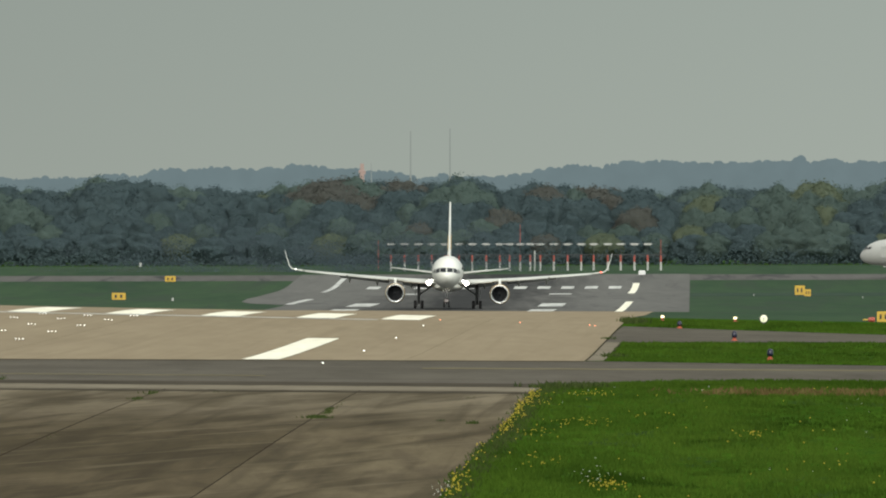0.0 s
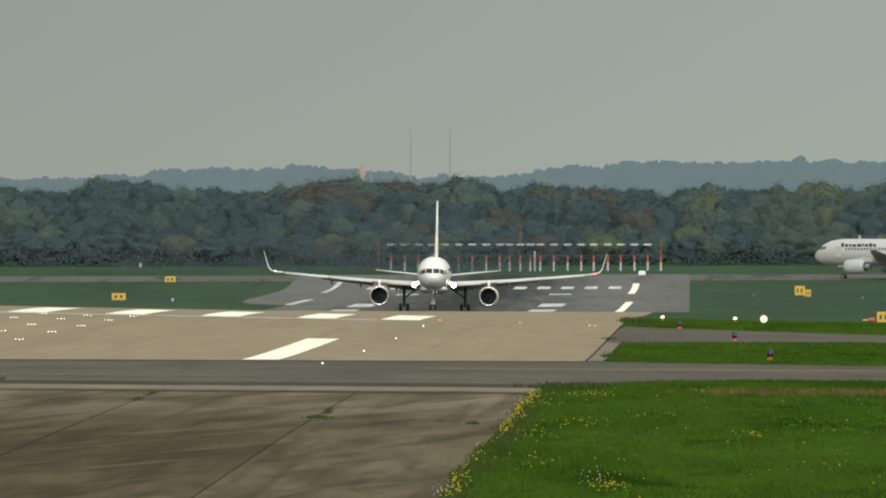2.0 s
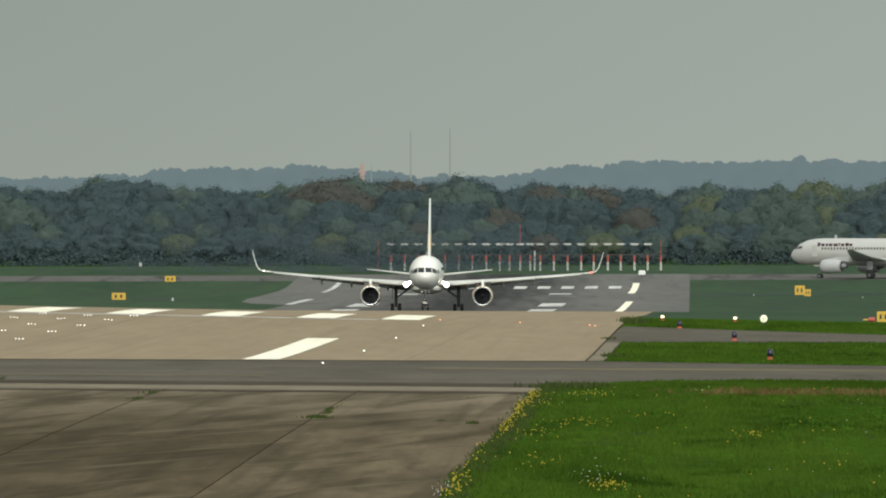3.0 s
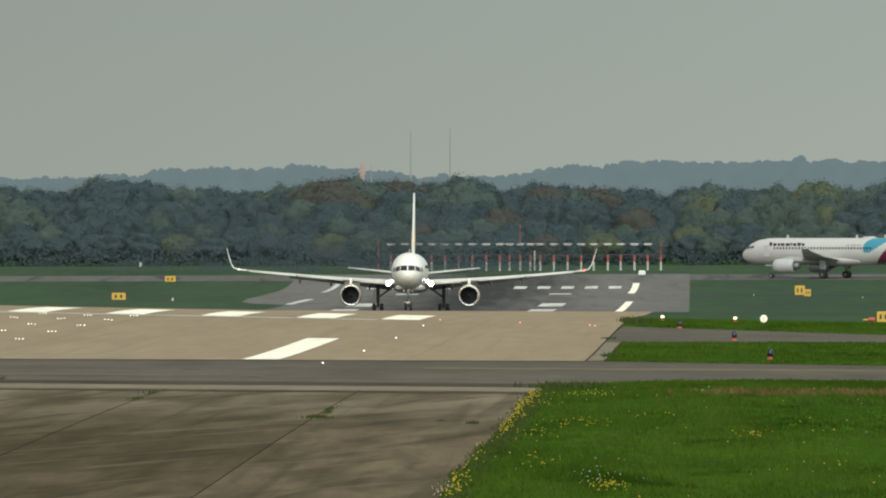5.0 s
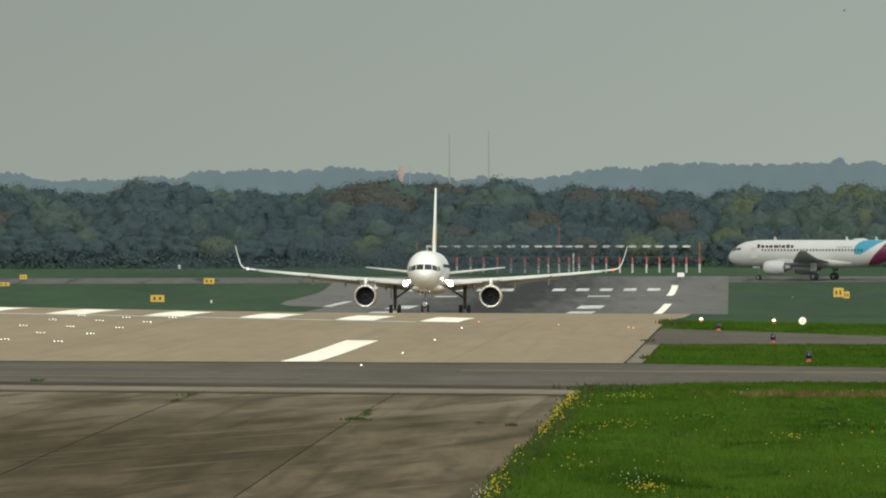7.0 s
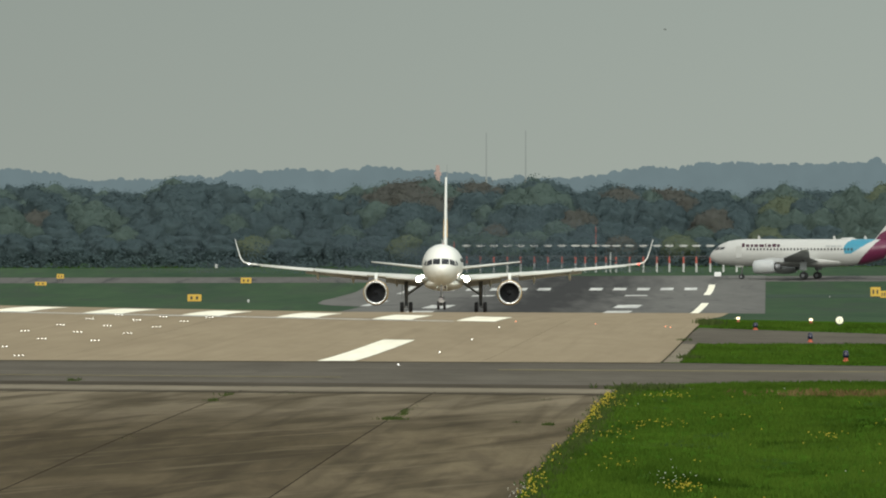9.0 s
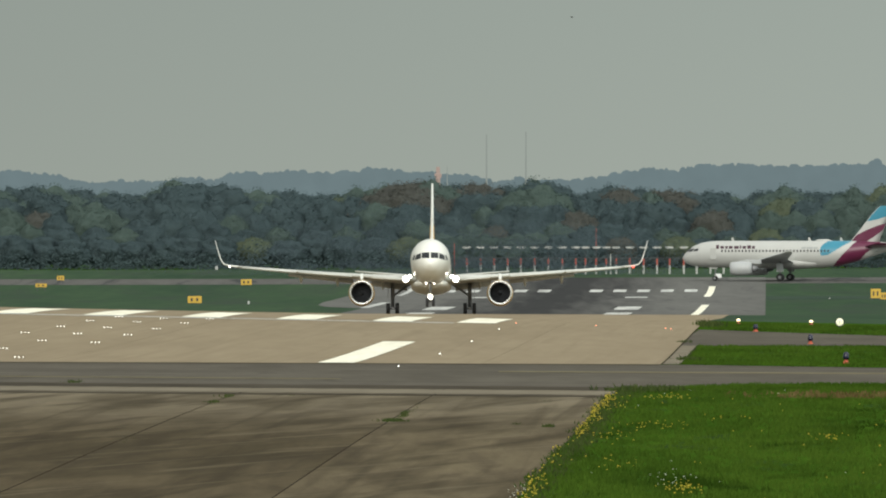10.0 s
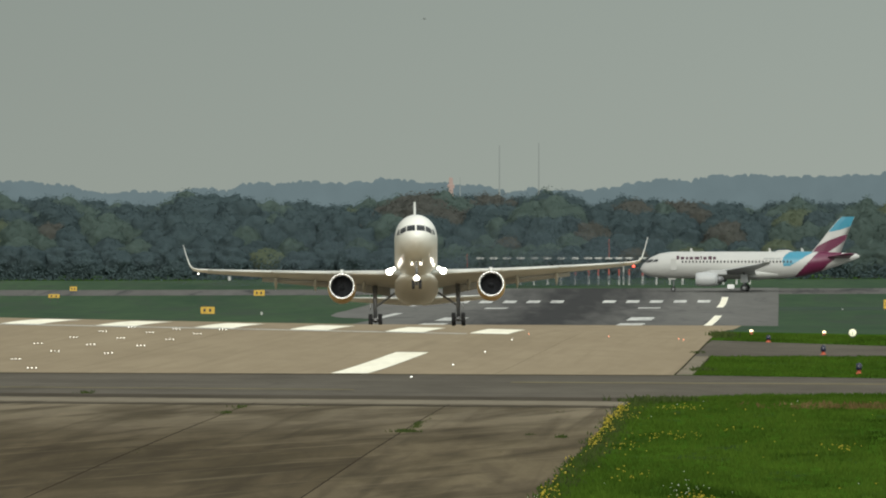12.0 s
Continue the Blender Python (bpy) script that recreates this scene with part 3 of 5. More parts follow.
def build_jet():
    jet = thing("airliner", 0, 2629, 0, "white twin-engine airliner with winglets and gold-bellied engine cowlings on the runway", "airplane")
    zc, back = 4.4, 24.0
    rings = []
    for s in sorted({*[r[0] for r in JET], 0.1, 0.5, 1.2, 2.1, 3.3, 5.0, 12, 24, 33, 37.5, 42, 45.5}):
        a, b, c = hull(JET, zc, s)
        rings.append(ring(0, s - back, c, a, b, 40))
    part("fuselage", loft(rings), M_skin, jet, "white painted fuselage", True)
    fairing = [ring(0, y, 2.55, a, b, 24) for y, a, b in ((-9.5, 0.4, 0.15), (-8, 1.5, 0.5), (-5, 1.9, 0.66), (2, 1.93, 0.7), (6, 1.6, 0.6), (9, 0.4, 0.2))]
    part("belly_fairing", loft(fairing), M_skin, jet, "white wing-root fairing", True)
    for side in (1, -1):
        for corners in (((0.06, 4.40), (0.80, 4.42), (0.77, 4.94), (0.07, 4.98)), ((0.87, 4.40), (1.46, 4.24), (1.32, 4.74), (0.85, 4.93)), ((1.52, 4.26), (1.68, 4.36), (1.52, 4.76), (1.40, 4.74))):
            v, f = pane(JET, zc, [(side * x, z) for x, z in corners], back)
            link("cockpit_window", v, f, M_glass, jet, "dark cockpit window", True)
        # cabin windows and doors along the side
        for k in range(46):
            s = 7.5 + k * 0.62
            part("cabin_window", box(side * 1.865, s - back, 4.85, 0.06, 0.24, 0.34), M_glass, jet)
        # wing with winglet
        def lead(x):
            return -7.2 + (x - 1.8) * 0.53
        secs = []
        for x, chord, thick, z in ((0.6, 9.0, 1.05, 2.95), (1.9, 8.2, 0.98, 3.02), (4.2, 6.6, 0.80, 3.20), (6.6, 5.3, 0.64, 3.38), (10, 4.1, 0.50, 3.66), (14, 3.0, 0.37, 4.02), (18.4, 1.95, 0.24, 4.44)):
            secs.append(airfoil((side * x, lead(x), z), chord, thick, twist=0.03))
        wing = part("wing", loft(secs), M_wing, jet, "pale grey wing", True)
        jet_wings.append((wing, side))
        tip = []
        for x, z, dy, chord, thick, lean in ((18.4, 4.44, 0, 1.95, 0.24, 0), (19.25, 4.53, 0.45, 1.72, 0.2, 0.15), (19.75, 4.70, 0.8, 1.55, 0.17, 0.6), (20.05, 5.1, 1.2, 1.4, 0.14, 1.15), (20.36, 6.05, 1.95, 1.0, 0.1, 1.33), (20.62, 7.0, 2.7, 0.6, 0.06, 1.33)):
            tip.append(airfoil((side * x, lead(18.4) + dy, z), chord, thick, up=(-side * math.sin(lean), 0, math.cos(lean))))
        part("winglet", loft(tip), M_skin, wing, "upswept white winglet", True)
        for x0, x1 in ((2.3, 5.7), (7.4, 13.6)):
            flap = []
            for x in (x0, (x0 + x1) / 2, x1):
                chord = float(np.interp(x, (1.9, 6.6, 14), (8.2, 5.3, 3.0)))
                z = float(np.interp(x, (1.9, 6.6, 14), (3.02, 3.38, 4.02)))
                flap.append(airfoil((side * x, lead(x) + chord * 0.93, z - 0.16 - 0.012 * chord), chord * 0.24, 0.18, twist=0.28))
            part("flap", loft(flap), M_under, wing, "lowered grey trailing-edge flap", True)
        for x in (4.6, 8.9, 12.4):
            z = float(np.interp(x, (1.9, 6.6, 14), (3.02, 3.38, 4.02)))
            c = float(np.interp(x, (1.9, 6.6, 14), (8.2, 5.3, 3.0)))
            y = lead(x) + c * 0.5
            part("flap_fairing", loft([ring(side * x, y + dy, z - dz, r * 0.7, r, 10) for dy, dz, r in ((0, 0.30, 0.05), (0.7, 0.42, 0.2), (1.8, 0.60, 0.22), (3.0, 0.95, 0.05))]), M_wing, wing, "", True)
        # slats along the leading edge
        for x0, x1 in ((2.4, 5.6), (7.5, 12.6), (12.8, 18.0)):
            sl = []
            for x in (x0, x1):
                z = float(np.interp(x, (1.9, 6.6, 10, 14, 18.4), (3.02, 3.38, 3.66, 4.02, 4.44)))
                h = float(np.interp(x, (1.9, 6.6, 18.4), (0.42, 0.34, 0.16)))
                sl.append(airfoil((side * x, lead(x) - 0.32, z - 0.10), 0.75, h, twist=-0.12))
            part("slat", loft(sl), M_wing, wing, "extended pale slat", True)
        # engine
        ex, ez, f = side * 6.55, 1.68, -9.0
        part("engine_cowling", lathe([(f + 0.12, 1.13), (f + 0.5, 1.2), (f + 1.4, 1.24), (f + 2.6, 1.20), (f + 3.6, 1.05), (f + 4.2, 0.9), (f + 4.25, 0.8)], ex, ez, 36), M_gold, jet, "gold-painted engine cowling", True)
        part("intake_lip", lathe([(f + 0.35, 0.93), (f + 0.1, 0.97), (f, 1.05), (f + 0.03, 1.11), (f + 0.13, 1.145)], ex, ez, 36), M_metal, jet, "polished metal intake lip", True)
        part("intake_duct", lathe([(f + 0.34, 0.935), (f + 1.3, 0.92), (f + 1.32, 0.25), (f + 1.3, 0.02)], ex, ez, 32), M_duct, jet, "dark intake", True)
        part("spinner", lathe([(f + 0.75, 0.01), (f + 0.9, 0.12), (f + 1.15, 0.24), (f + 1.31, 0.28)], ex, ez, 16), M_duct, jet, "", True)
        for k in range(22):
            a = 2 * math.pi * k / 22
            c, s = math.cos(a), math.sin(a)
            b = bmesh.new()
            q = [(0.26, -0.03), (0.91, -0.09), (0.91, 0.09), (0.26, 0.05)]
            b.faces.new([b.verts.new((ex + r * c - t * s, f + 1.16 + t * 0.9, ez + r * s + t * c)) for r, t in q])
            part("fan_blade", b, M_duct, jet)
        part("exhaust_cone", lathe([(f + 4.0, 0.72), (f + 5.0, 0.55), (f + 5.9, 0.32)], ex, ez, 20), M_metal, jet, "", True)
        part("pylon", loft([[(ex + dx, y, z) for dx, z in ((-w, zb), (w, zb), (w * 0.7, zt), (-w * 0.7, zt))] for y, w, zb, zt in ((f + 0.9, 0.05, 2.78, 2.92), (f + 1.6, 0.18, 2.7, 3.25), (f + 3.4, 0.22, 2.6, 3.62), (f + 6.4, 0.2, 2.55, 3.4))]), M_skin, jet, "white engine pylon")
        # tail plane
        part("tailplane", loft([airfoil((side * x, 16.4 + (x - 0.5) * 0.62, z), chord, th) for x, chord, th, z in ((0.5, 4.8, 0.5, 4.0), (4, 3.3, 0.32, 4.4), (7.4, 1.7, 0.16, 4.78))]), M_wing, jet, "pale grey tailplane", True)
        # landing lights in the wing root and on the fuselage side
        for lx, lz, r in ((2.36, 3.0, 0.28), (1.98, 3.25, 0.15)):
            part("landing_light", loft([ring(side * lx, -8.02, lz, r * 1.15, r * 1.15, 16), ring(side * lx, -8.12, lz, r * 1.15, r * 1.15, 16), ring(side * lx, -8.12, lz, r, r, 16)]), M_strut, jet, "lamp rim")
            part("landing_lens", loft([ring(side * lx, -8.125, lz, r, r, 16), ring(side * lx, -8.16, lz, r * 0.8, r * 0.8, 16)]), M_landing, jet, "lit landing light")
        # main gear
        gx = side * 3.66
        leg = part("main_gear", rod((gx, 0, 0.55), (gx, -0.2, 3.6), 0.17, 0.22, 12), M_strut, jet, "grey main landing gear leg", True)
        jet_legs.append(leg)
        part("bogie_beam", rod((gx, -0.75, 0.52), (gx, 0.75, 0.52), 0.12), M_strut, leg)
        part("side_brace", rod((gx, -0.1, 1.7), (side * 1.9, -0.1, 2.9), 0.10), M_strut, leg)
        part("drag_brace", rod((gx, 0, 1.3), (gx, 1.5, 2.9), 0.08), M_strut, leg)
        part("gear_door", box(gx + side * 0.42, -0.1, 2.25, 0.05, 1.3, 1.5, 0.02), M_under, leg, "grey gear door")
        for dy in (-0.57, 0.57):
            part("axle", rod((gx - 0.5, dy, 0.52), (gx + 0.5, dy, 0.52), 0.07), M_strut, leg)
            for dx in (-0.43, 0.43):
                wheel(leg, gx + dx, dy, 0.52, 0.52, 0.36)
    # fin
    part("fin", loft([[v for v in [(0.5 * th * h, y0 + ch * q, z) for q, h in ((0, 0), (0.03, 0.4), (0.12, 0.85), (0.35, 1), (0.7, 0.6), (1, 0.05), (0.7, -0.6), (0.35, -1), (0.12, -0.85), (0.03, -0.4))]] for z, y0, ch, th in ((5.9, 11.6, 8.6, 0.44), (6.6, 13.4, 7.4, 0.42), (9.5, 16.4, 5.6, 0.33), (13.2, 19.9, 3.2, 0.2))]), M_skin, jet, "white tail fin", True)
    part("fin_band", loft([[v for v in [(0.52 * th * h + (0.02 if h > 0 else -0.02), y0 + ch * q, z) for q, h in ((0.1, 0.82), (0.35, 1), (0.7, 0.6), (0.95, 0.1), (0.95, -0.1), (0.7, -0.6), (0.35, -1), (0.1, -0.82))]] for z, y0, ch, th in ((7.2, 14.0, 7.0, 0.41), (9.0, 15.9, 5.9, 0.35))]), M_gold, jet, "gold band on the fin")
    # nose gear with its taxi lights
    ny = -18.3
    nose = part("nose_gear", rod((0, ny, 0.45), (0, ny - 0.1, 2.7), 0.10, 0.13, 12), M_strut, jet, "grey nose gear leg", True)
    part("nose_brace", rod((0, ny, 1.2), (0, ny + 1.3, 2.5), 0.07), M_strut, nose)
    part("axle", rod((-0.4, ny, 0.42), (0.4, ny, 0.42), 0.06), M_strut, nose)
    for dx in (-0.3, 0.3):
        wheel(nose, dx, ny, 0.42, 0.42, 0.26)
        part("nose_gear_door", box(dx * 1.7, ny - 0.5, 2.2, 0.04, 1.3, 0.75, 0.015), M_skin, nose, "white nose gear door")
    for z, r, dxs in ((2.2, 0.09, (-0.37, 0.37)), (0.95, 0.25, (0.0,))):
        for dx in dxs:
            lamp = part("taxi_light", loft([ring(dx, ny - 0.15, z, 0.05, 0.05, 12), ring(dx, ny - 0.22, z, r, r, 12), ring(dx, ny - 0.26, z, r * 0.8, r * 0.8, 12)]), M_landing, nose, "lit taxi light")
            # added slats, no real fitting: they hide the lamp while the nose is down
            for k in range(int(r / 0.02) + 3):
                h = z - r - 0.01 + k * 0.04
                b = bmesh.new()
                b.faces.new([b.verts.new(p) for p in ((dx - r, ny - 0.27, h + 0.02), (dx + r, ny - 0.27, h + 0.02), (dx + r, ny - 0.75, h - 0.025), (dx - r, ny - 0.75, h - 0.025))])
                part("lamp_hiding_slat", b, M_black, nose)
    part("beacon", loft([ring(0, -2, 6.38, 0.12, 0.12, 10, "z"), ring(0, -2, 6.5, 0.08, 0.08, 10, "z")]), M_red, jet)
    part("aerial", loft([[(dx, -12 + q, z) for dx, q in ((-0.02, 0), (0.02, 0), (0.02, w), (-0.02, w))] for z, w in ((6.35, 0.5), (6.85, 0.25))]), M_skin, jet)
    part("wingtip_light", loft([ring(19.2, 2.1, 4.53, 0.03, 0.03, 10), ring(19.2, 1.98, 4.53, 0.11, 0.11, 10), ring(19.2, 1.9, 4.53, 0.05, 0.05, 10)]), M_redglow, jet, "red navigation light")
    part("wingtip_light", loft([ring(-19.2, 2.1, 4.53, 0.03, 0.03, 10), ring(-19.2, 1.98, 4.53, 0.09, 0.09, 10), ring(-19.2, 1.9, 4.53, 0.05, 0.05, 10)]), M_runlight, jet, "white navigation light")
    return jet


airliner = build_jet()

# ---------------- smaller airliner taxiing across behind ----------------
BUS = [(0, 0.05, 0.05, -0.62), (0.3, 0.6, 0.6, -0.58), (0.9, 1.08, 1.1, -0.46), (1.8, 1.5, 1.56, -0.28), (3.0, 1.8, 1.87, -0.1), (4.6, 1.95, 2.03, -0.01), (6, 1.975, 2.07, 0), (22, 1.975, 2.07, 0),
       (25, 1.85, 1.93, 0.16), (28, 1.45, 1.5, 0.55), (31, 0.9, 0.95, 0.98), (33.2, 0.4, 0.45, 1.28), (33.84, 0.15, 0.18, 1.32)]


FIN = ((5.2, 9.7, 4.9, 0.5), (5.7, 10.2, 4.6, 0.5), (6.3, 10.7, 4.3, 0.46), (7.2, 11.45, 3.9, 0.42), (8.6, 12.55, 3.35, 0.36), (9.8, 13.5, 2.85, 0.3), (10.6, 14.2, 2.45, 0.26), (11.2, 14.9, 2.0, 0.2))


def build_bus():
    """Its nose points along -x; the origin lies on the ground below the main gear."""
    bus = thing("taxiing_airliner", 64.8, 3235, 0, "white short airliner with burgundy and turquoise tail taxiing past", "airplane")
    zc, back = 3.75, 16.2
    # hull, coloured face by face
    n, stations = 64, [x * 0.25 for x in range(0, 84)] + [21 + x * 0.12 for x in range(0, 90)] + [x * 0.25 for x in range(128, 136)] + [33.84]
    verts, faces, index = [], [], []
    for s in stations:
        a, b, c = hull(BUS, zc, s)
        verts += [(s - back, x, z) for x, _, z in ring(0, 0, c, a, b, n)]
    for i in range(len(stations) - 1):
        for k in range(n):
            faces.append((i * n + k, i * n + (k + 1) % n, (i + 1) * n + (k + 1) % n, (i + 1) * n + k))
            q = [verts[v] for v in faces[-1]]
            s, z = sum(v[0] for v in q) / 4 + back, sum(v[2] for v in q) / 4 - zc
            band = 25.6 + 0.95 * z
            lens = z > -0.1 + max(0.0, s - 23.3) * 0.62 and s > 22.0 + 0.9 * ((z - 0.6) / 1.3) ** 2
            index.append(1 if band < s < band + 3.3 + max(0, z) * 0.3 else 2 if lens and s < band - 0.15 and z > -0.1 else 0)
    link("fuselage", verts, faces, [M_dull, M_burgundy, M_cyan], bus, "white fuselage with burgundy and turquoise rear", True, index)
    for side in (1, -1):
        for corners in (((0.07, 4.12), (0.72, 4.10), (0.74, 4.58), (0.09, 4.64)), ((0.80, 4.10), (1.3, 4.16), (1.22, 4.62), (0.82, 4.60)), ((1.36, 4.18), (1.62, 4.28), (1.52, 4.6), (1.3, 4.62))):
            v, f = pane(BUS, zc, [(side * x, z) for x, z in corners], back)
            link("cockpit_window", [(y, -x, z) for x, y, z in v], f, M_glass, bus, "dark cockpit window", True)
        for k in range(32):
            part("cabin_window", box(6.6 + k * 0.54 - back, side * 1.955, zc + 0.52, 0.23, 0.06, 0.33), M_glass, bus)
        for x in (5.2,):
            a, b, c = hull(BUS, zc, x)
            part("cabin_door", box(x - back, side * (a - 0.06), c + 0.1, 0.85, 0.13, 1.75, 0.02), M_dull, bus, "white cabin door")
        part("wing", loft([[(p[1], side * yy, p[2]) for p in airfoil((0, le, z), ch, th, twist=0.03)] for yy, le, ch, th, z in ((0.8, -5.0, 6.6, 0.85, 2.55), (2.0, -4.4, 6.1, 0.75, 2.65), (6.4, -2.2, 3.9, 0.48, 3.05), (16.4, 2.9, 1.6, 0.2, 3.95))]), M_under, bus, "grey wing", True)
        part("sharklet", loft([[(p[1], side * yy, p[2]) for p in airfoil((0, le, z), ch, 0.1)] for yy, le, ch, z in ((16.4, 2.9, 1.6, 3.95), (16.8, 3.3, 1.2, 4.05), (17.0, 3.8, 0.7, 4.3))]), M_dull, bus, "white wingtip fence", True)
        ex, ez = side * 5.75, 1.55
        # cowling takes the belly grey so shade and haze sit in its colour
        eng = part("engine_cowling", loft([ring(a, ex, ez, r, r, 28, "x") for a, r in ((-7.4, 0.86), (-7.3, 0.97), (-6.8, 1.06), (-5.8, 1.10), (-4.6, 1.02), (-4.0, 0.86), (-4.0, 0.7))], caps=False), M_under, bus, "engine cowling greyed to carry shade and haze", True)
        part("intake", loft([ring(-7.35, ex, ez, 0.85, 0.85, 24, "x"), ring(-6.5, ex, ez, 0.83, 0.83, 24, "x")]), M_duct, eng, "dark intake")
        part("exhaust", loft([ring(-4.3, ex, ez, 0.6, 0.6, 20, "x"), ring(-3.1, ex, ez, 0.35, 0.35, 20, "x")]), M_strut, eng, "metal exhaust", True)
        part("pylon", loft([[(x, ex + dy, z) for dy, z in ((-0.15, zb), (0.15, zb), (0.12, zt), (-0.12, zt))] for x, zb, zt in ((-6.4, 2.55, 2.65), (-4.8, 2.4, 3.0), (-2.6, 2.3, 2.9))]), M_under, bus)
        part("tailplane", loft([[(p[1], side * yy, p[2]) for p in airfoil((0, le, z), ch, th)] for yy, le, ch, th, z in ((0.4, 12.3, 3.8, 0.5, 4.85), (6.2, 15.6, 1.6, 0.18, 5.5))]), M_burgundy, bus, "burgundy tailplane", True)
        leg = part("main_gear", rod((0, side * 3.8, 0.2), (-0.1, side * 3.8, 2.7), 0.13, 0.16, 10), M_strut, bus, "grey main gear leg", True)
        part("gear_door", box(0, side * 4.15, 1.7, 1.1, 0.05, 1.3, 0.02), M_under, leg)
    fin_secs = []
    for z, x0, ch, th in FIN:
        fin_secs.append([(x0 + ch * q, 0.5 * th * h, z) for q, h in ((0, 0), (0.03, 0.4), (0.12, 0.85), (0.35, 1), (0.7, 0.6), (1, 0.05), (0.7, -0.6), (0.35, -1), (0.12, -0.85), (0.03, -0.4))])
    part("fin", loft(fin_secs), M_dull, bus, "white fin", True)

    def fin_side(z, q, out):
        xs = [s for s in FIN]
        x0, ch, th = [float(np.interp(z, [s[0] for s in xs], [s[k] for s in xs])) for k in (1, 2, 3)]
        h = float(np.interp(q, (0, 0.03, 0.12, 0.35, 0.7, 1), (0, 0.4, 0.85, 1, 0.6, 0.05)))
        return x0 + ch * q, 0.5 * th * h + out, z
    # painted fields of the fin, a few millimetres proud on both sides
    for name, material, lows, highs, label in (
            ("fin_tip_field", M_cyan, (8.85, 8.95, 9.15, 9.45, 9.75), (11.2, 11.2, 11.2, 11.2, 11.2), "turquoise fin tip"),
            ("fin_sweep_field", M_burgundy, (5.2, 5.2, 5.5, 6.5, 7.7), (6.5, 7.4, 7.9, 8.3, 8.5), "burgundy sweep on the fin")):
        for side in (1, -1):
            verts, faces, m = [], [], 12
            for i in range(m):
                q = 0.04 + 0.94 * i / (m - 1)
                lo, hi = [float(np.interp(q, (0, 0.25, 0.5, 0.75, 1), v)) for v in (lows, highs)]
                for j in range(m):
                    x, y, z = fin_side(lo + (hi - lo) * j / (m - 1), q, 0.012)
                    verts.append((x, side * y, z))
            for i in range(m - 1):
                for j in range(m - 1):
                    k = i * m + j
                    faces.append((k, k + 1, k + m + 1, k + m))
            link(name, verts, faces, material, bus, label)
    # the name on the side stands as plain bars
    for x, w, h in ((5.9, 0.35, 0.95), (6.42, 0.42, 0.62), (7.0, 0.3, 0.62), (7.45, 0.46, 0.62), (8.08, 0.6, 0.62), (8.75, 0.16, 0.85), (9.1, 0.42, 0.62), (9.68, 0.46, 0.8), (10.25, 0.36, 0.62)):
        part("name_bar", box(5.7 + (x - 5.9) * 1.3 - back + w / 2, -1.74, zc + 0.98, w * 1.2, 0.12, h * 0.95), M_letter, bus, "dark plum lettering bar")
    for x, w in ((19.1, 0.7), (19.95, 0.9), (21.0, 0.7)):
        part("mark_bar", box(x - back + w / 2, -1.8, zc + 0.98, w, 0.05, 0.26), M_under, bus, "small grey lettering bar")
    # roof aerials and dome
    part("antenna_dome", loft([ring(x, 0, zc + 2.0, a, b, 14, "x") for x, a, b in ((4.6, 0.1, 0.05), (5.1, 0.5, 0.3), (6.6, 0.5, 0.34), (7.6, 0.1, 0.05))]), M_dull, bus, "white antenna dome", True)
    for x in (-8.5, 3.6, 8.6):
        part("aerial", loft([[(x + q, dy, z) for q, dy in ((0, -0.02), (w, -0.02), (w, 0.02), (0, 0.02))] for z, w in ((zc + 2.0, 0.5), (zc + 2.6, 0.25))]), M_dull, bus)
    part("belly_fairing", loft([ring(x, 0, zc - 1.35, a, b, 20, "x") for x, a, b in ((-6, 0.3, 0.2), (-4, 1.7, 0.8), (2, 1.9, 0.95), (5, 1.5, 0.7), (7, 0.3, 0.2))]), M_dull, bus, "white belly fairing", True)
    nose = part("nose_gear", rod((-11.1, 0, 0.05), (-11.0, 0, 2.2), 0.09, 0.12, 10), M_strut, bus, "grey nose gear leg", True)
    part("nose_gear_door", box(-11.3, -0.45, 1.75, 1.2, 0.04, 0.5, 0.01), M_dull, nose)
    return bus


def bus_wheels(bus):
    """Wheels that roll: each turns about y as the airliner taxies."""
    out = []
    for x, y, r, w in ((0, 3.42, 0.57, 0.4), (0, 4.18, 0.57, 0.4), (0, -3.42, 0.57, 0.4), (0, -4.18, 0.57, 0.4), (-11.1, 0.25, 0.38, 0.22), (-11.1, -0.25, 0.38, 0.22)):
        hub = part("wheel", loft([ring(0, a, 0, q, q, 18) for a, q in ((-w * 0.42, r * 0.55), (-w / 2, r * 0.75), (-w / 2, r * 0.88), (-w * 0.3, r), (w * 0.3, r), (w / 2, r * 0.88), (w / 2, r * 0.75), (w * 0.42, r * 0.55))]), M_rubber, bus, "black rubber tyre", True)
        part("rim", loft([ring(0, a, 0, r * 0.5, r * 0.5, 6) for a in (-w * 0.45, w * 0.45)]), M_strut, hub, "grey metal rim")
        hub.matrix_basis = pose(x, y, r - 0.35)
        out.append((hub, x, y, r))
    return out


taxiing = build_bus()
taxiing_wheels = bus_wheels(taxiing)
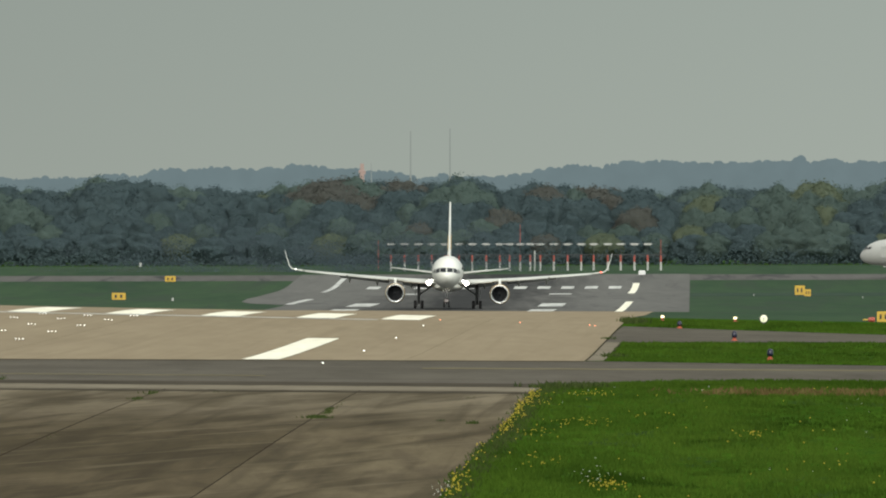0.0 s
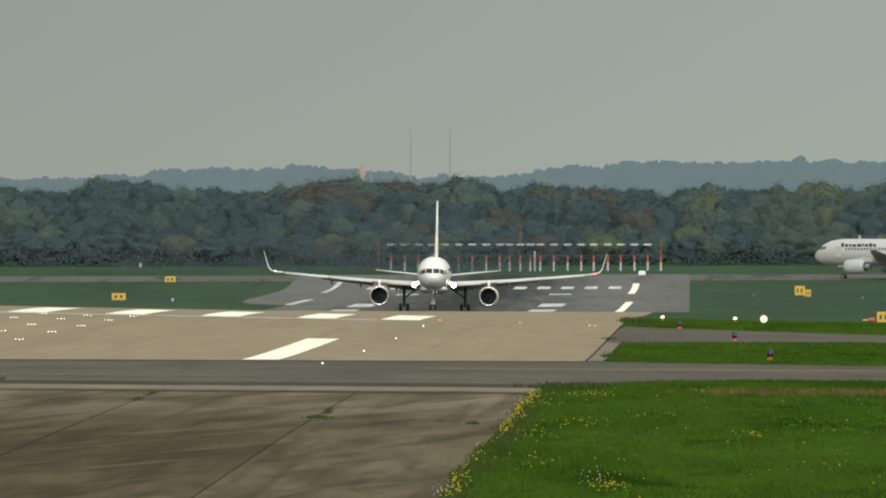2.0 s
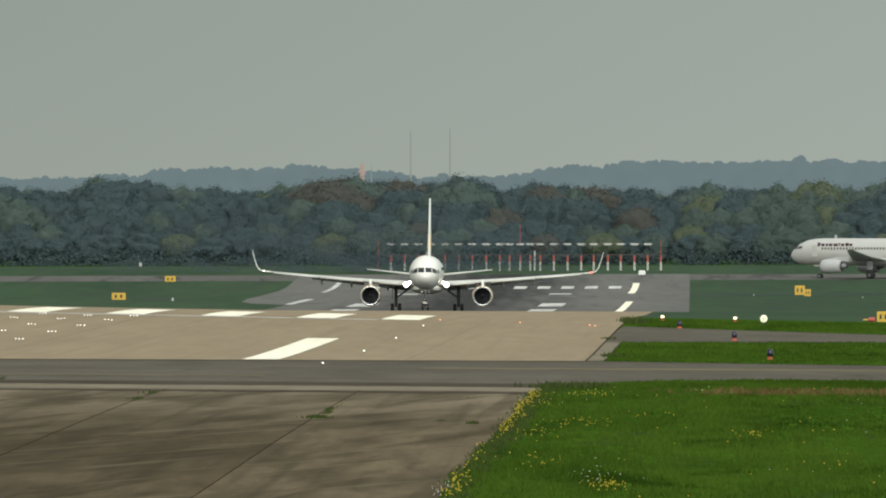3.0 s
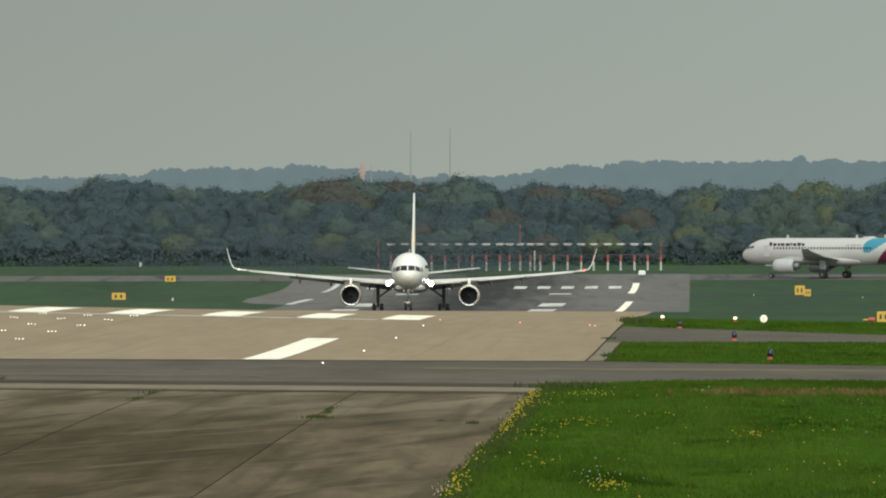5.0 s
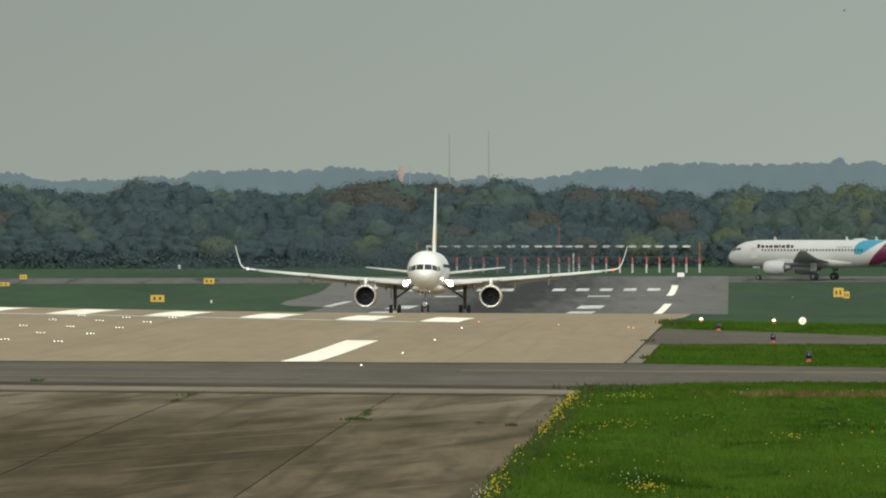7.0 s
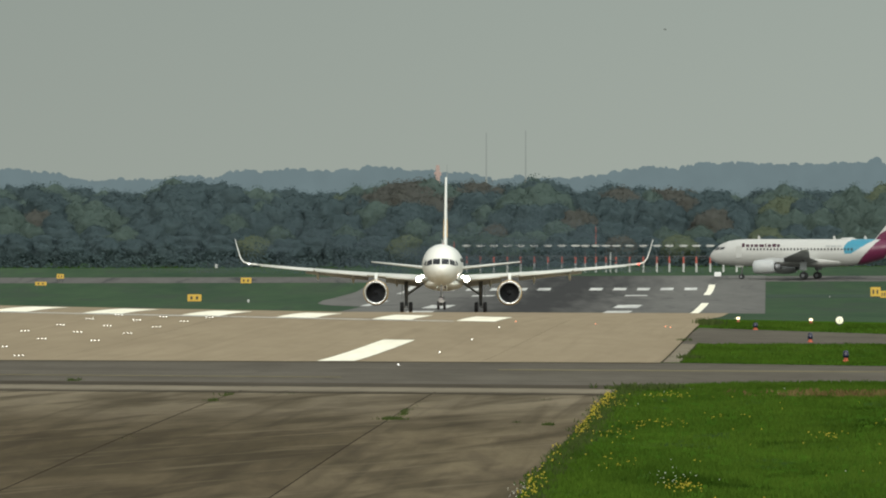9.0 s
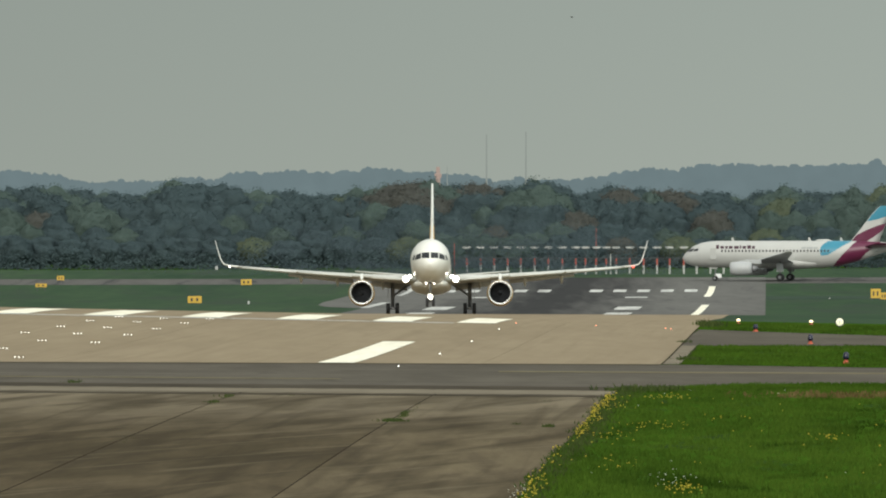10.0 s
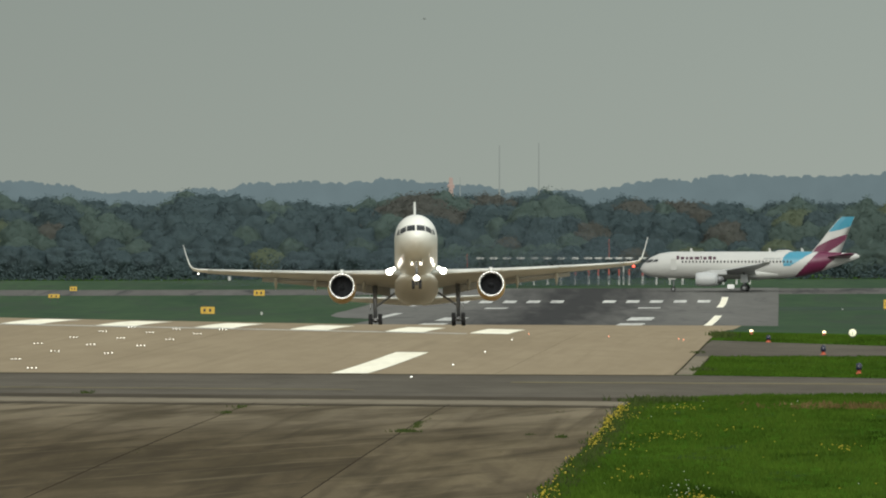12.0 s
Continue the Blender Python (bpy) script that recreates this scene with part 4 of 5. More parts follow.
# ---------------- localizer antenna array behind the runway's end ----------------
def build_localizer():
    d = 3330.0
    arr = thing("localizer_array", 12.0, d, height(12, d), "red and white localizer aerial array on short posts", "antenna")
    base = height(12, d)
    step = [-9.2, -7.0, -4.85, -2.7, -0.6, 1.6, 3.75, 6.0, 8.15, 9.7, 11.4, 13.0, 14.6, 16.75, 18.95, 21.1, 23.1, 25.35, 27.4, 29.6, 31.7]
    step = [s - 12.0 + 0.9 for s in step]
    part("beam", box(0.9, 0, 2.55, 45.0, 0.22, 0.14, 0.02), M_dark_steel, arr, "dark steel beam")
    part("rear_beam", box(0.9, 1.2, 2.2, 45.0, 0.1, 0.1), M_dark_steel, arr)
    for k, x in enumerate(step + [33.8 - 11.1]):
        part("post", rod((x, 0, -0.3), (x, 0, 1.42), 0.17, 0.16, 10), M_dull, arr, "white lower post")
        part("post_top", rod((x, 0, 1.42), (x, 0, 2.5), 0.16, 0.14, 10), M_red, arr, "red upper post")
        if k < len(step):
            part("mast", rod((x, 0.0, 2.6), (x, 0.0, 4.15), 0.05), M_dark_steel, arr)
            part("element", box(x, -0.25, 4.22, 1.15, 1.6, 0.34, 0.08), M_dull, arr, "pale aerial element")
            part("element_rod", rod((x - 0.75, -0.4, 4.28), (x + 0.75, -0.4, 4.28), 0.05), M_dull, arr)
    for x, top in ((0.3, 7.3), (22.7, 4.9), (-22.3, 4.9)):
        part("red_mast", rod((x, 0.4, 0), (x, 0.4, top), 0.07, 0.045), M_red, arr, "thin red mast")
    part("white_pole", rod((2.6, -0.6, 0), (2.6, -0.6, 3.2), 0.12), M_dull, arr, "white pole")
    tagged(part("equipment_box", box(31.0, 3256, height(31, 3256) + 0.35, 1.1, 0.9, 0.75, 0.1), M_white), "small white equipment box in the grass", "box")


build_localizer()


# ---------------- woods ----------------
def crown_mesh(seed, tall, wide, leaves):
    """A lumpy crown: a dented hull well covered with small leaf clumps that overhang its outline."""
    rs = np.random.RandomState(seed)
    shift = Vector(rs.uniform(-50, 50, 3))

    def shell(a, b, k):
        """a: 0 at the top, pi at the foot; b: round the trunk."""
        n = Vector((math.sin(a) * math.cos(b), math.sin(a) * math.sin(b), math.cos(a)))
        lump = 0.26 * noise.noise(n * 1.7 + shift) + 0.20 * noise.noise(n * 3.6 + shift) + 0.09 * noise.noise(n * 8.0 + shift)
        w = 0.5 * wide * (1.0 + lump * 1.3) * k
        return np.array((n.x * w, n.y * w, tall * 0.53 + n.z * tall * 0.47 * (1.0 + lump * 0.8) * k)), np.array(n)

    verts, faces, m, q = [], [], 26, 18
    for i in range(q + 1):
        for j in range(m):
            verts.append(shell(math.pi * i / q, 2 * math.pi * (j + 0.5 * (i % 2)) / m, 0.95)[0])
    for i in range(q):
        for j in range(m):
            faces.append((i * m + j, (i + 1) * m + j, (i + 1) * m + (j + 1) % m, i * m + (j + 1) % m))
    for k in range(leaves):
        a = math.acos(rs.uniform(-0.95, 1.0))
        p, n = shell(a, rs.uniform(0, 2 * math.pi), rs.uniform(0.93, 1.05))
        n2 = n + rs.normal(size=3) * 0.33
        u = np.cross(n2, rs.normal(size=3))
        u /= np.linalg.norm(u)
        v = np.cross(n2, u)
        v /= np.linalg.norm(v)
        s = rs.uniform(0.07, 0.22)
        i = len(verts)
        bend = n * s * 0.3
        verts += [p - u * s - bend, p + v * s * 0.8, p + u * s - bend, p - v * s * 0.8]
        faces.append((i, i + 1, i + 2, i + 3))
    return verts, faces


def build_trees():
    kinds = []
    shapes = [(3, 12.0, 9.5, 0), (5, 13.0, 8.5, 0), (7, 12.0, 10.0, 1), (11, 12.5, 8.0, 1), (13, 11.5, 9.0, 2), (17, 12.0, 9.0, 3), (19, 12.0, 7.5, 0)]
    words = ["dark green", "dark green", "mid green", "mid green", "olive", "russet brown", "dark green"]
    for (seed, tall, wide, leaf), word in zip(shapes, words):
        tree = thing("tree", 0, -500, -60, "%s broadleaf tree at the airfield's wood edge" % word, "tree", "woodland trees")
        bm = rod((0, 0, -0.3), (0.1, 0, tall * 0.45), 0.28, 0.18, 8)
        for a in range(4):
            c = rod((0.05, 0, tall * (0.2 + 0.05 * a)), (1.6 * math.cos(a * 1.7), 1.6 * math.sin(a * 1.7), tall * (0.5 + 0.06 * a)), 0.12, 0.05, 5)
            tmp = bpy.data.meshes.new("limb")
            c.to_mesh(tmp)
            c.free()
            bm.from_mesh(tmp)
            bpy.data.meshes.remove(tmp)
        part("trunk", bm, M_bark, tree, "brown trunk with limbs")
        v, f = crown_mesh(seed, tall, wide, 3900)
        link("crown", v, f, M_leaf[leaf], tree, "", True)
        kinds.append((tree, tall))
    rs = np.random.RandomState(42)
    # skyline heights over the ground along the wood, every 4 m from x = -100
    skyline = [14.6, 14.6, 14.6, 13.9, 13.9, 13.9, 13.2, 12.9, 12.7, 12.8, 14.3, 14.3, 14.3, 13.3, 12.7, 13.1, 12.2, 12.8, 13.6, 14.3, 14.5, 14.6, 14.7, 14.3, 13.9,
               14.5, 15.3, 13.2, 13.2, 13.7, 13.4, 12.9, 12.9, 13.2, 12.8, 12.6, 13.0, 14.0, 13.2, 13.4, 13.3, 13.9, 12.8, 12.8, 13.4, 13.4]
    used = set()
    for row, (d, share, gap) in enumerate(((3492, 0.42, 4.8), (3512, 0.55, 5.0), (3540, 0.74, 4.8), (3572, 0.90, 4.2), (3592, 0.98, 3.9), (3612, 1.0, 4.4))):
        x = -92.0 + rs.uniform(0, 3)
        while x < 96:
            right = x > 20
            # bluer, darker kinds to the left, where haze is put into leaf colour
            pick = rs.choice(7, p=(0.29, 0.23, 0.14, 0.1, 0.02, 0.06, 0.16) if not right else (0.16, 0.12, 0.2, 0.2, 0.16, 0.02, 0.14))
            if row >= 3 and (-26 < x < -4 or 18 < x < 30) and rs.rand() < 0.6:
                pick = 5
            tall = float(np.interp(x, [-100 + 4 * k for k in range(len(skyline))], skyline)) * 0.97 * share * rs.uniform(0.9, 1.03)
            if row >= 4:
                tall *= 1.02
            tree, own = kinds[pick]
            dd = d + rs.uniform(-7, 7)
            k = tall / own
            m = pose(x, dd, height(x, dd), 0, 0, rs.uniform(0, 360))
            if pick in used:
                ob = copy_thing(tree, m)
            else:
                ob, _ = tree, used.add(pick)
                tree.matrix_basis = m
            ob.scale = (max(k * 1.12, 0.72), max(k * 1.12, 0.72), k)
            x += gap * rs.uniform(0.7, 1.25)
    for n, (tree, own) in enumerate(kinds):
        if n not in used:
            tree.matrix_basis = pose(-94 - n, 3600, height(-94, 3600))
    # undergrowth that closes the wood below the crowns
    verts, faces = [], []
    for k in range(24000):
        x, d = rs.uniform(-100, 104), 3478 + rs.exponential(9)
        z = height(x, d) + abs(rs.normal()) * 1.6 * (1 + 0.3 * math.sin(x * 0.4)) + 0.1
        s = rs.uniform(0.08, 0.2)
        i = len(verts)
        a = rs.uniform(0, math.pi)
        u, v = Vector((math.cos(a) * s, math.sin(a) * s, rs.uniform(-0.1, 0.1))), Vector((rs.uniform(-0.2, 0.2), rs.uniform(-0.2, 0.2), s * 0.8))
        p = Vector((x, d, z))
        verts += [p - u, p + v, p + u, p - v]
        faces.append((i, i + 1, i + 2, i + 3))
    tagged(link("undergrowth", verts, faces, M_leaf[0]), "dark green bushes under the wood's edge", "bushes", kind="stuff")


build_trees()


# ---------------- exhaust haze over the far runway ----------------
M_haze_flake = mat("haze_flake_blue", (0.088, 0.116, 0.136), (0.112, 0.142, 0.160), (6, 6, 6), 0.3, 1.0, spec=0.0, thin=0.5)


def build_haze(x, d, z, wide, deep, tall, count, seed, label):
    """A drifting veil of solid bluish flakes that imitates haze, thicker in its middle."""
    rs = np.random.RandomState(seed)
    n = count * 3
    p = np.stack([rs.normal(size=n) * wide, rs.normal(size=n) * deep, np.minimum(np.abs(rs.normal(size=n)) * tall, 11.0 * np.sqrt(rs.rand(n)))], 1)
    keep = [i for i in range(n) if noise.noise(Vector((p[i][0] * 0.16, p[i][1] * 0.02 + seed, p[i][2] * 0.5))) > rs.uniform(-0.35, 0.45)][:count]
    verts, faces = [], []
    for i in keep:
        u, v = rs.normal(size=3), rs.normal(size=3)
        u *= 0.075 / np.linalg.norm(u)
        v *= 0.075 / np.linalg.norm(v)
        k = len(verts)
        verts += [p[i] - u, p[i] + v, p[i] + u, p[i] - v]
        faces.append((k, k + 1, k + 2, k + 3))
    ob = tagged(link("exhaust_haze", verts, faces, M_haze_flake), label, "smoke", kind="stuff")
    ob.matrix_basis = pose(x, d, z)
    return ob


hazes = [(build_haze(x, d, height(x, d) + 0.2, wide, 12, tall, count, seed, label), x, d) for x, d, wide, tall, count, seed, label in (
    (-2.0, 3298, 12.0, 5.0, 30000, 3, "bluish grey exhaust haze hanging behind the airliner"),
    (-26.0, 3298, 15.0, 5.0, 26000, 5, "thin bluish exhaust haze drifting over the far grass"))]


# ---------------- far hills, masts ----------------
def ridge(name, d, base, knots, colour, seed, rough):
    rs = np.random.RandomState(seed)
    m = bpy.data.materials.new(name)
    m.use_nodes = True
    n, l = m.node_tree.nodes, m.node_tree.links
    b = n["Principled BSDF"]
    # black base with even glow: haze and daylight are in this colour
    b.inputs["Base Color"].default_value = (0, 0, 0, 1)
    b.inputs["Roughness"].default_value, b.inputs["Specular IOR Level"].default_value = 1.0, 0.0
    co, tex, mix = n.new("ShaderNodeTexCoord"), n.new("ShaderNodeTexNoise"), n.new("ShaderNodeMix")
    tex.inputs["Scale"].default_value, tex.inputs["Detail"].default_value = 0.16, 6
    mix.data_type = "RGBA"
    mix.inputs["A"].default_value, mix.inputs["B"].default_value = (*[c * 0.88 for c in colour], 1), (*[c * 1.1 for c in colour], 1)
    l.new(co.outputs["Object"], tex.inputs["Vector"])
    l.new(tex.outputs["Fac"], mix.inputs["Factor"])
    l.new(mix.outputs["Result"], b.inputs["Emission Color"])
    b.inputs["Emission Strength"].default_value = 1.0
    xs = np.arange(-170, 170, 0.15)
    top = np.interp(xs, [k[0] for k in knots], [k[1] for k in knots])
    bumps = np.zeros_like(xs)
    for wave, amp in ((4.3, 0.22), (2.1, 0.24), (1.3, 0.24)):
        phase, wobble = rs.uniform(0, 6.28, 2)
        bumps += amp * rough * np.sin(xs * 6.283 / wave + phase + 1.7 * np.sin(xs * 6.283 / (wave * 3.1) + wobble))
    for k in range(420):
        c, w, h = rs.uniform(-170, 170), rs.uniform(0.35, 1.1), rs.uniform(0.1, 0.75)
        bumps = np.maximum(bumps, h * np.sqrt(np.clip(1 - ((xs - c) / w) ** 2, 0, None)))
    top = top + bumps + rs.uniform(-0.07, 0.07, len(xs))
    verts = [(x, d, base) for x in xs] + [(x, d, z) for x, z in zip(xs, top)]
    k = len(xs)
    faces = [(i, i + 1, i + 1 + k, i + k) for i in range(k - 1)]
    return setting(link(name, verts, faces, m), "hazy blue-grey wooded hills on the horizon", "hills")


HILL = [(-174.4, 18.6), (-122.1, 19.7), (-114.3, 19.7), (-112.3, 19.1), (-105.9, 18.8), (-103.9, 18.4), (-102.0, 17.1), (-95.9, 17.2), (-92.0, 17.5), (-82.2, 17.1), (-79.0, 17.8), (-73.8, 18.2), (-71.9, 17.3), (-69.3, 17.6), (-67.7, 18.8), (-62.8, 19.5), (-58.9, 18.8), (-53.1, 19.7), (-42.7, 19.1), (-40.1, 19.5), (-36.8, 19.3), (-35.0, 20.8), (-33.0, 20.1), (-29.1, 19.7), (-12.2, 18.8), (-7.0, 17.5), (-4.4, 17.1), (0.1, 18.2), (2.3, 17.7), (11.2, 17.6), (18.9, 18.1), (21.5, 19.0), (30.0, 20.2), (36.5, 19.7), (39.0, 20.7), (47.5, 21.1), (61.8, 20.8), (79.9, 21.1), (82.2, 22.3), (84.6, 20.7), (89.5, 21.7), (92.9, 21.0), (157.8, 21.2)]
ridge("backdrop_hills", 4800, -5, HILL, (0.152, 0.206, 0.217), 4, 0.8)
# masts and tower glow in near-sky colours that hold the haze
for x, top, r, word in ((-7.4, 28.2, 0.22, "thin"), (1.6, 28.8, 0.22, "thin"), (-16.4, 20.9, 0.12, "short")):
    mast = thing("radio_mast", x, 4780, 0, "%s grey radio mast on the far hills" % word, "mast")
    part("shaft", rod((0, 0, 0), (0, 0, top), r * 1.6, r * 0.6), glow("hazy_steel" if r else "", (0.235, 0.265, 0.24), 1.0, 0.0), mast)
tower = thing("red_tower", -18.5, 4780, 0, "hazy red and white tower behind the trees", "tower")
M_hazyred = glow("hazy_red", (0.36, 0.265, 0.22), 1.0, 0.0)
part("shaft", loft([ring(0, 0, z, r, r, 12, "z") for z, r in ((0, 0.75), (18.3, 0.5), (18.4, 0.8), (19.2, 0.8), (19.3, 0.5), (20.8, 0.4))]), M_hazyred, tower, "hazy red shaft")


# ---------------- signs, lamps ----------------
def build_sign(x, d, panels, label, legs=2):
    """A guidance sign: yellow panels in dark frames on short legs."""
    s = thing("guidance_sign", x, d, height(x, d), label, "sign", "airfield signs")
    for cx, cz, w, h in panels:
        part("panel", box(cx, 0, cz, w, 0.18, h, 0.03), M_sign, s, "yellow panel")
        for k in range(2):
            part("legend_bar", box(cx - w * 0.22 + k * w * 0.4, -0.1, cz, w * 0.16, 0.03, h * 0.45), M_black, s)
        for dx in (-w * 0.35, w * 0.35):
            part("leg", rod((cx + dx, 0, -0.1), (cx + dx, 0, cz - h / 2 + 0.02), 0.05), M_dark_steel, s)
    return s


build_sign(-44.2, 2850, [(0, 0.62, 1.9, 0.95)], "yellow guidance sign standing in green grass")
build_sign(-41.6, 3190, [(0, 0.65, 1.65, 0.85)], "small yellow guidance sign by the far taxiway")
build_sign(50.1, 2915, [(-0.35, 1.0, 1.4, 1.3), (0.75, 0.65, 0.9, 0.95)], "pair of stepped yellow guidance signs in grass")
build_sign(34.0, 1614, [(0, 0.50, 1.0, 0.82)], "yellow guidance sign on the grass strip")
build_sign(-72.0, 3150, [(0, 0.9, 1.7, 0.55)], "long yellow guidance sign in far grass")
build_sign(-70.5, 3215, [(0, 0.9, 1.1, 0.7)], "small yellow guidance sign in far grass")


def build_edge_light(x, d, label, lens, base, r=0.11, tall=0.42, cap=0.58):
    """A lamp on a flange and stem with a round lens."""
    s = thing("edge_light", x, d, height(x, d), label, "runway light", "edge lights")
    part("flange", loft([ring(0, 0, z, q, q, 14, "z") for z, q in ((-0.03, r * 1.45), (0.05, r * 1.45), (0.08, r * 1.1))]), base, s)
    part("stem", rod((0, 0, 0.05), (0, 0, tall * cap + 0.01), r * 0.9, r * 0.75, 12), base, s)
    part("lens", loft([ring(0, 0, z, q, q, 14, "z") for z, q in ((tall * cap, r * 1.15), (tall * (cap + 0.14), r * 1.3), (tall * 0.88, r * 1.1), (tall, r * 0.5))]), lens, s, "", True)
    return s


for x, d in ((16.25, 1548), (21.75, 1556)):
    build_edge_light(x, d, "lit warm white runway edge light on a red base", M_warm, M_red, 0.105, 0.40)
for x, d in ((16.05, 1418), (17.9, 1284), (17.4, 1112)):
    build_edge_light(x, d, "dark blue taxiway edge light on an orange base", M_blue_lens, M_orange, 0.13, 0.60 if d < 1400 else 0.5, 0.34)
disc = thing("marker_lamp", 23.2, 1512, height(23.2, 1512), "round pale lit lamp disc on a short stem", "lamp")
part("stem", rod((0, 0.05, -0.1), (0, 0.05, 0.2), 0.06), M_dark_steel, disc)
part("housing", loft([ring(0, a, 0.42, q, q, 20) for a, q in ((0.16, 0.12), (0.10, 0.30), (-0.03, 0.33), (-0.04, 0.29))]), M_black, disc, "black housing")
part("lens", loft([ring(0, a, 0.42, q, q, 20) for a, q in ((-0.03, 0.28), (-0.08, 0.24), (-0.1, 0.1))]), glow("pale_lamp_glow", (0.95, 0.93, 0.60), 0.35), disc, "pale yellow lens")
part("stripe", box(0.0, -0.11, 0.40, 0.06, 0.02, 0.26), M_under, disc)
cone = thing("red_marker", 33.0, 1606, height(33, 1606), "small red and white marker lying by the sign", "marker")
part("body", loft([ring(a, 0, 0.28, q, q, 12, "x") for a, q in ((-0.35, 0.05), (-0.3, 0.16), (0.1, 0.2), (0.2, 0.12))]), M_red, cone)
part("pipe", rod((-0.75, 0, 0.26), (-0.3, 0, 0.28), 0.06), M_sign, cone)
for x, d, kind in ((-50.2, 3470, 1.5), (-36.8, 2846, 0.9), (44, 2960, 0.4), (58, 2890, 0.4), (69, 2870, 0.35), (20.2, 1590, 0.3), (28.6, 1580, 0.45)):
    pale = kind != 0.3 and kind != 0.45
    tagged(part("marker_post", box(x, d, height(x, d) + 0.22 * kind, 0.3 * kind, 0.25 * kind, 0.5 * kind, 0.03 * kind), M_dull if pale else M_black),
           "small pale cabinet in far grass" if pale else "small black marker stake in grass", "marker")


def build_inset(x, d, r, lens=None, label="lit inset runway light"):
    s = thing("inset_light", x, d, height(x, d) + 0.03, label, "runway light", "inset lights")
    part("collar", loft([ring(0, 0, z, q, q, 10, "z") for z, q in ((-0.02, r * 1.5), (0.012, r * 1.4), (0.02, r))]), M_dark_steel, s)
    part("lens", loft([ring(0, 0, z, q, q, 10, "z") for z, q in ((0.015, r), (0.02 + r * 0.7, r * 0.85), (0.02 + r * 1.3, r * 0.3))]), lens or M_runlight, s)
    return s


for x, d in ((-28.64, 1396), (-27.44, 1434), (-25.47, 1394), (-24.24, 1426), (-22.24, 1390), (-21.14, 1430), (-26.48, 1346), (-23.25, 1342), (-27.31, 1294), (-24.13, 1290), (-24.97, 1232), (-30.66, 1298), (-29.55, 1348), (-28.33, 1242), (-29.27, 1186), (-26.88, 1124)):
    for k in (-1, 0, 1):
        build_inset(x + k * 0.22, d, 0.034)
for x, d in ((-6.08, 1056), (-4.4, 1164), (-2.84, 1268), (-1.31, 1384)):
    build_inset(x, d, 0.045)
for x, d in ((5.3, 1440), (10.0, 1425), (-0.2, 1452), (10.3, 1418)):
    build_inset(x, d, 0.05, M_palered, "red inset runway light")


# ---------------- grass blades, flowers, weeds ----------------
def tufts(name, spots, material, blade, count, label, seed, lean=0.5, width=0.16):
    """Blades of grass in tufts; spots: (x, distance, size)."""
    rs = np.random.RandomState(seed)
    verts, faces = [], []
    for x, d, size in spots:
        z = height(x, d) - 0.02
        for k in range(count):
            a = rs.uniform(0, 2 * math.pi)
            h = blade * size * rs.uniform(0.5, 1.15)
            bx, bd = x + rs.normal() * 0.12 * size, d + rs.normal() * 0.12 * size
            dx, dy = math.cos(a) * h * lean * rs.rand(), math.sin(a) * h * lean * rs.rand()
            w = h * width
            i = len(verts)
            verts += [(bx - w, bd, z), (bx + w, bd, z), (bx + dx + w * 0.6, bd + dy, z + h * 0.65), (bx + dx * 1.6, bd + dy, z + h)]
            faces += [(i, i + 1, i + 2), (i, i + 2, i + 3)]
    return tagged(link(name, verts, faces, material), label, "grass", kind="stuff")


def border(d):
    """The grass edge along the old concrete, slightly ragged."""
    return -0.06 + (d - 578) * 0.01385 + 0.10 * math.sin(d * 0.11) + 0.08 * math.sin(d * 0.037)


rg = np.random.RandomState(8)
spots = []
for k in range(19000):
    d = 545 + 405 * rg.rand() ** 1.25
    x = border(min(d, 905)) + (26 * rg.rand() ** 1.1) * (0.65 + d / 1500)
    if d > bank(x) - 2:
        continue
    patch = noise.noise(Vector((x * 0.25, d * 0.012, 0)))
    spots.append((x, d, 0.75 + 0.5 * patch + 0.25 * rg.rand()))
tufts("grass_tufts", spots, M_blades, 0.17, 6, "bright green uneven mown grass", 21)
spots = [(x, d, 0.7 + 0.4 * rg.rand()) for x, d in [(centre(q) + EDGE + 1.1 + 34 * rg.rand() ** 1.2, q) for q in list(1060 + 225 * rg.rand(6500)) + list(1372 + 212 * rg.rand(4600))]
         if strip_near(x) < d < side_near(x) or d > side_far(x)]
tufts("grass_tufts", spots, M_blades, 0.16, 5, "green grass strips between the taxiways", 22)
spots = [(8.5 + 22 * rg.rand() ** 0.8, rg.uniform(852, 874), 0.5 + 0.9 * rg.rand() ** 2) for k in range(1700)]
tufts("dry_grass", [s for s in spots if s[0] > 12 or rg.rand() < 0.4], M_dry, 0.2, 5, "dry brown grass along the taxiway", 23)
spots = [(x, rg.uniform(884, bank(x) - 1), 0.8 + 0.5 * rg.rand()) for x in 6.5 + 26 * rg.rand(2200)]
tufts("grass_tufts", spots, M_blades, 0.15, 6, "taller green grass bank by the taxiway", 28)
spots = [(border(d) + 0.1 + abs(rg.normal()) * 0.35, d, 0.9 + 0.7 * rg.rand()) for d in 560 + 340 * rg.rand(800)]
tufts("edge_weeds", spots, M_weed, 0.12, 6, "ragged weeds along the concrete edge", 24)
spots = [(5.4 + rg.normal() * 0.7, 884 + rg.normal() * 4, 0.8 + 0.8 * rg.rand()) for k in range(170)]
tufts("edge_weeds", spots, M_weed, 0.2, 6, "taller ragged weeds at the taxiway corner", 25)


